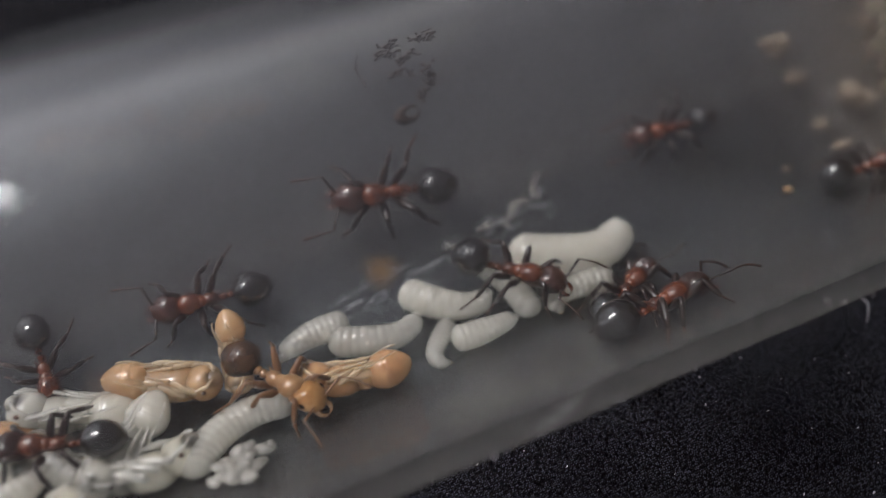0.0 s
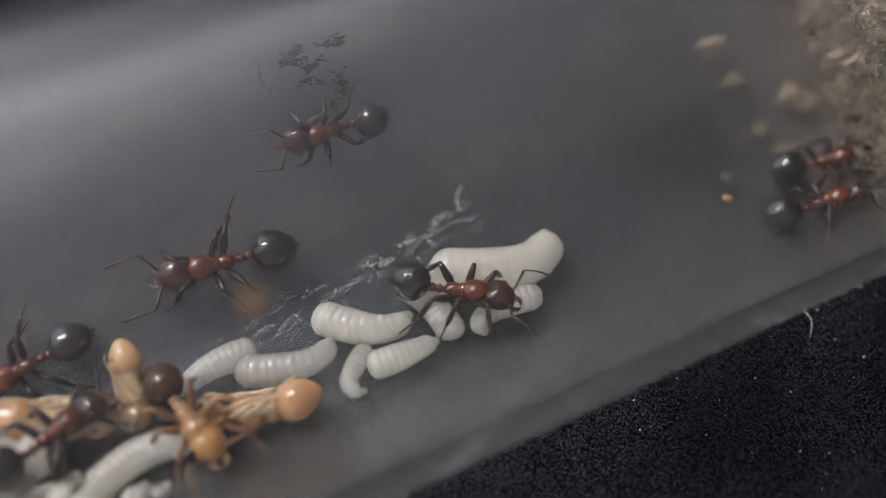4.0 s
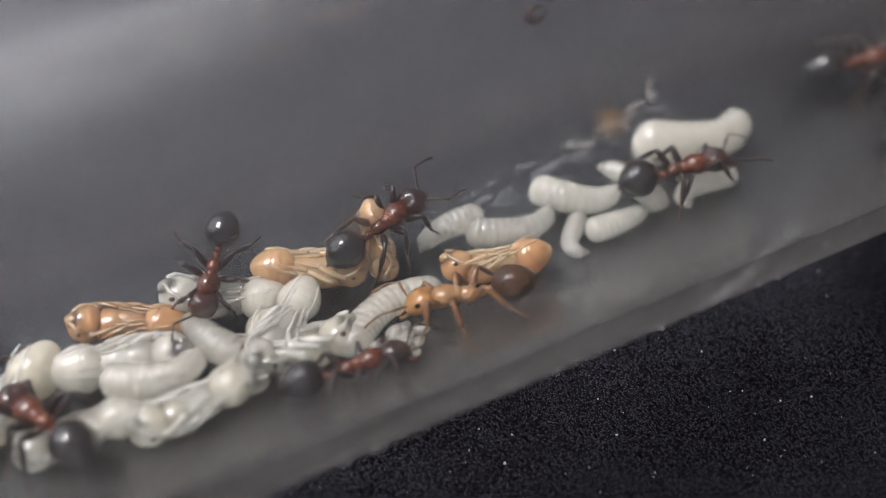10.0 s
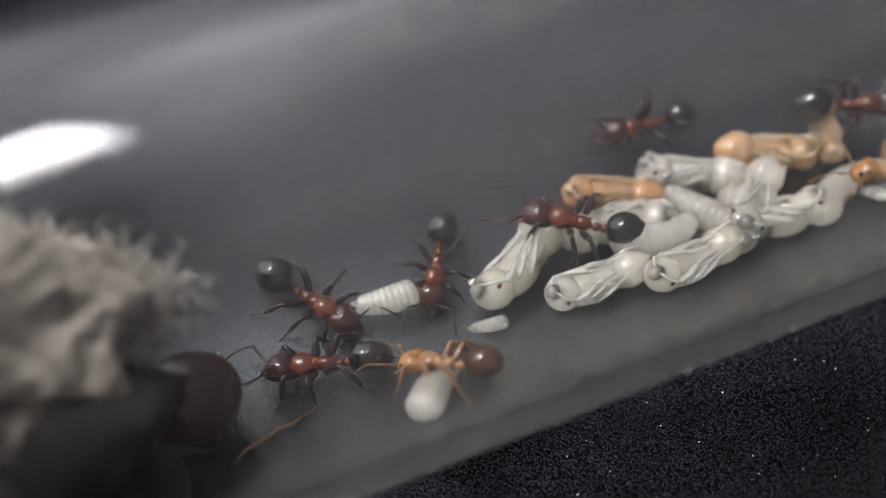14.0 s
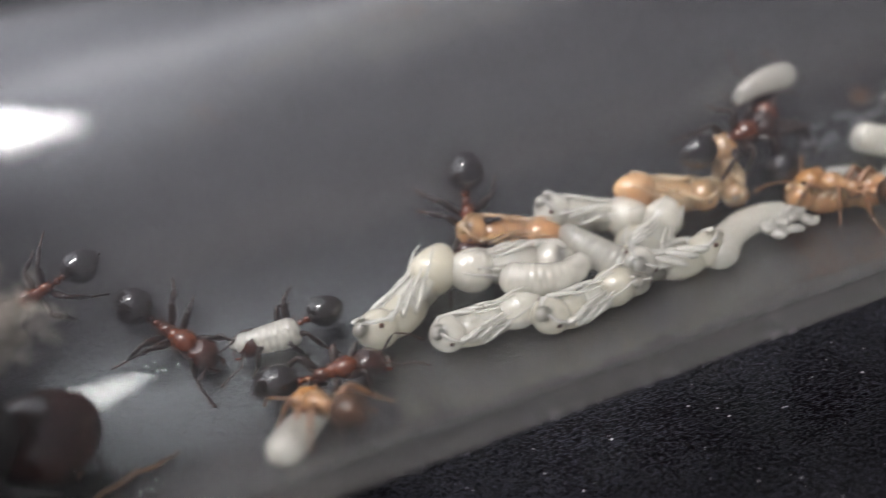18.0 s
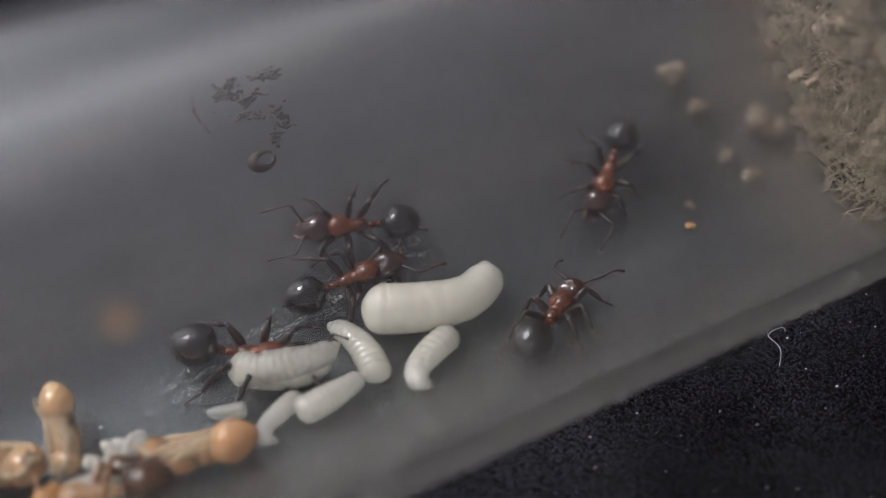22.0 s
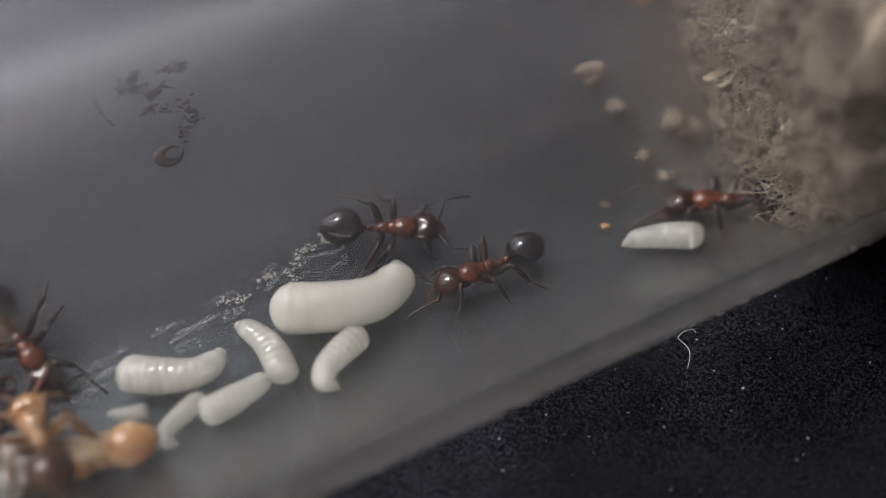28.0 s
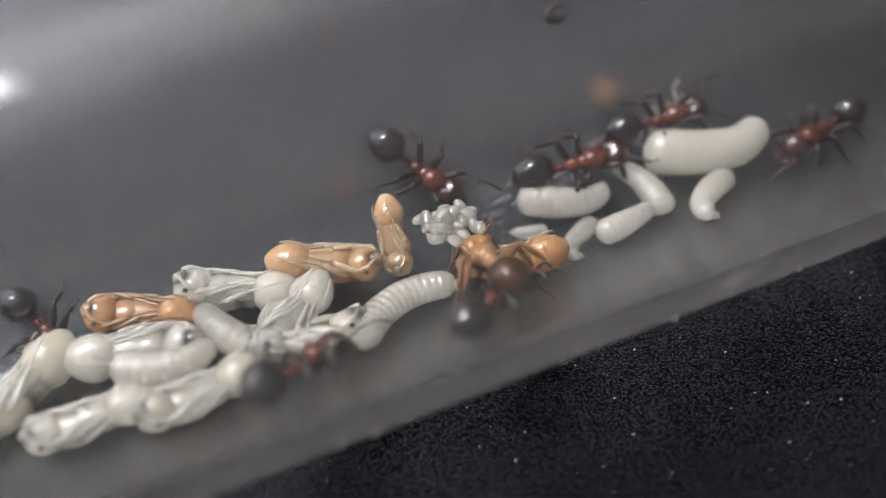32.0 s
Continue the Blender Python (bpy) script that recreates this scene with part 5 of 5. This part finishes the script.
    crawl(ANT_A15, [
        (0.00, -15.71, -63.7, 0.95, 168.8), (7.00, -16.23, -4.7, 0.95, 152.8), (8.00, -13.78, -14.1, 0.95, 135.0), (9.00, -13.01, -15.0, 0.95, 136.4),
        (10.00, -11.35, -13.0, 0.95, 117.0), (11.00, -11.26, 8.1, 0.95, 119.3), (12.00, -9.95, 1.6, 0.95, 136.1), (13.00, -9.63, 1.5, 0.95, 129.0),
        (14.00, -9.85, 5.5, 0.95, 143.7), (14.50, -9.84, 10.9, 0.95, 155.3), (16.50, -10.36, 19.8, 0.25, 164.2), (17.00, -10.15, 25.3, 0.25, 183.1),
        (17.50, -9.67, 25.1, 0.00, 220.0), (18.00, -8.91, 27.6, 0.00, 254.4), (18.50, -9.69, 32.2, 0.00, 222.2), (19.00, -10.13, 31.7, 0.00, 198.1),
        (19.30, -9.37, 31.9, 0.00, 225.9), (19.60, -9.81, 23.8, 0.00, 289.4), (19.80, -8.69, 21.0, 0.00, 244.7), (20.00, -7.57, 18.2, 0.00, 200.1),
        (21.00, -6.67, 18.9, 0.00, 180.4), (23.17, -3.50, 20.6, 0.00, 239.3), (25.33, -0.34, 22.2, 0.00, 298.3), (27.50, 2.83, 23.8, 0.00, 357.3),
        (28.60, 3.75, 23.5, 0.25, 347.3), (29.00, 5.85, 18.5, 0.25, 349.8), (29.60, 9.47, 21.0, 0.25, 343.0), (30.00, 11.36, 15.1, 0.45, 339.5),
        (31.00, 12.77, 14.9, 0.45, 355.0), (32.00, 12.77, 15.9, 0.45, 354.9),
    ])
    crawl(ANT_A10, [
        (0.00, 4.76, -5.2, 0.85, -57.5), (1.00, 4.91, -5.8, 0.85, -55.7), (2.00, 5.02, -7.7, 0.85, -58.4), (5.00, 5.31, -6.9, 0.85, -88.2),
        (6.00, 5.65, -7.4, 0.85, -100.7), (7.00, 6.67, -6.7, 0.85, -126.9), (8.00, 6.94, -14.1, 0.85, -157.4), (9.00, 5.88, -26.2, 0.85, -166.8),
        (10.00, 5.65, -28.8, 0.85, -201.6), (11.00, 5.95, -22.2, 0.85, -187.2), (12.00, 6.51, -20.6, 0.85, -235.1), (13.00, 6.59, -18.5, 0.85, -226.6),
        (14.00, 4.96, -25.7, 0.85, -222.5), (17.00, 8.10, -22.8, 0.85, -219.2), (18.00, 8.05, -17.6, 0.85, -232.8), (19.00, 6.99, -30.2, 0.85, -226.0),
        (20.00, 6.87, -29.7, 0.85, -205.1), (20.40, 6.75, -17.5, 0.85, -181.7), (21.00, 5.84, -28.4, 0.85, -209.8), (24.00, 4.02, -3.9, 0.85, -181.5),
        (26.00, 5.35, -7.3, 1.20, -223.3), (28.00, 6.67, -10.7, 1.55, -265.1), (29.00, 7.13, -29.5, 2.25, -274.7), (30.00, 6.92, -33.1, 2.45, -272.7),
        (31.00, 6.47, -28.5, 1.85, -274.9), (32.00, 6.39, -28.7, 1.65, -271.1),
    ])
    crawl(ANT_A16, [
        (0.00, -21.70, -63.8, 0.75, -5.1), (3.67, -20.38, -52.2, 0.75, 46.8), (7.33, -19.07, -40.6, 0.75, 98.7), (11.00, -17.76, -29.0, 0.75, 150.6),
        (12.00, -18.00, -35.4, 0.75, 145.9), (13.00, -18.24, -38.7, 0.75, 135.3), (14.00, -18.40, -37.0, 0.75, 134.3), (16.50, -18.05, -34.7, 0.75, 126.9),
        (17.00, -17.77, -33.4, 0.75, 120.9), (18.00, -18.06, -41.0, 0.75, 112.1), (19.00, -17.52, -18.6, 0.75, 163.2), (32.00, -17.52, -18.6, 0.75, 163.2),
    ])
    shift(BIG_LARVA, [(0, 19.75, 3.5, 1.25, -15, 0), (2.5, 19.75, 3.5, 1.25, -15, 0), (6, 19.95, 6.3, 1.28, -15, 0), (9, 20.15, 7.8, 1.3, -15, 0), (14.5, 20.15, 7.8, 1.3, -15, 0), (18.5, 19.31, 5.8, 1.3, -14, 0), (32, 19.31, 5.8, 1.3, -14, 0)])
    shift(ARCH_LARVA, [(0, 13.23, 3.8, 0.97, -35, 0), (14.5, 13.23, 3.8, 0.97, -35, 0), (18.5, 12.94, 4.2, 0.97, -30, 0), (21.5, 12.74, 4, 0.97, -30, 0), (22.6, 11.76, 6, 0.97, -22, 0), (32, 11.76, 6, 0.97, -22, 0)])
    shift(LONG_LARVA, [(0, 9.70, 0.8, 0.86, -12, 0), (13, 9.70, 0.8, 0.86, -12, 0), (15.5, 23.52, 10, 1.2, -20, 0), (17, 46.06, 10, 2, -20, 0), (32, 46.06, 10, 2, -20, 0)])
    shift(CARRIED_LARVA, [(0, 7.15, 9.3, 0.85, 186, 0), (12, 7.15, 9.3, 0.85, 186, 0), (15, 11.76, 30, 1.5, 186, 0), (17, 13.72, 40, 1.5, 187, 0), (18, 7.45, 41, 1.6, 187, 0), (18.5, -0.39, 51, 1.5, 172, 0), (19, -3.53, 44, 1.5, 153, 0), (19.6, 0.49, 68, 1.5, 100, 0), (19.8, 4.90, 52, 1.5, 48, 0), (20, 8.62, 37, 1.5, -4, 0), (20.4, 11.37, 45, 1.5, 6, 0), (20.8, 11.56, 16, 1.5, -8, 0), (21, 13.33, 15, 1.5, 0, 0), (22, 12.94, 3, 1.5, -11, 0), (22.4, 11.96, -14, 1.5, -40, 0), (22.8, 16.86, -26, 1.5, -19, 0), (23, 19.70, -24, 1.3, 25, 0), (24, 27.05, -9.7, 1.3, 28, 0), (24.5, 32.34, -8, 1.3, 30, 0), (26.5, 44.10, -5, 1.3, 60, 0), (27.4, 42.14, -12, 1.0, 110, 0), (28, 33.12, -22, 1.0, 140, 0), (28.4, 26.36, -24, 0.9, 146, 0), (28.8, 24.30, -14, 0.9, 152, 0), (29, 26.26, -14, 0.9, 130, 0), (30, 33.32, 22, 0.9, 100, 0), (31, 40.18, 24, 0.9, 100, 0), (32, 41.16, 24, 0.9, 100, 0)])
    shift(COMMA_LARVA, [(0, 12.15, -10, 0.55, 229, 0), (14.5, 12.15, -10, 0.55, 229, 0), (18.5, 11.37, -9.7, 0.55, 212, 0), (32, 11.37, -9.7, 0.55, 212, 0)])
    shift(SLUG_LARVA, [(0, 14.11, -12.6, 0.78, 0, 0), (14.5, 14.11, -12.6, 0.78, 0, 0), (18.5, 13.62, -11.4, 0.78, 12, 0), (32, 13.62, -11.4, 0.78, 12, 0)])
    shift(MID_LARVA, [(0, 16.27, 0, 0.78, 108, 0), (14.5, 16.27, 0, 0.78, 108, 0), (18.5, 15.58, 1.3, 0.78, 102, 0), (32, 15.58, 1.3, 0.78, 102, 0)])
    shift(HOOK_LARVA, [(0, 19.11, -11, 0.78, 180, 0), (14.5, 19.11, -11, 0.78, 180, 0), (18.5, 17.93, -13, 0.78, 215, 0), (32, 17.93, -13, 0.78, 215, 0)])
    shift(EGGS, [(0, 2.45, -28, 0.3, 30, 0), (10.5, 2.45, -28, 0.3, 30, 0), (12.5, 3.82, -18, 0.5, 10, 0), (19, 4.8, -16, 0.8, -20, 0), (21, 5.6, -6, 1.0, -15, 0), (28, 5.6, -6, 1.2, 40, 0), (29, 5.85, 4, 2.2, 60, 0), (30, 5.7, -12.5, 2.6, 95, 0), (31, 5.55, 0, 2.0, 125, 0), (32, 5.86, 5, 2.0, 157, 0)])


motions()
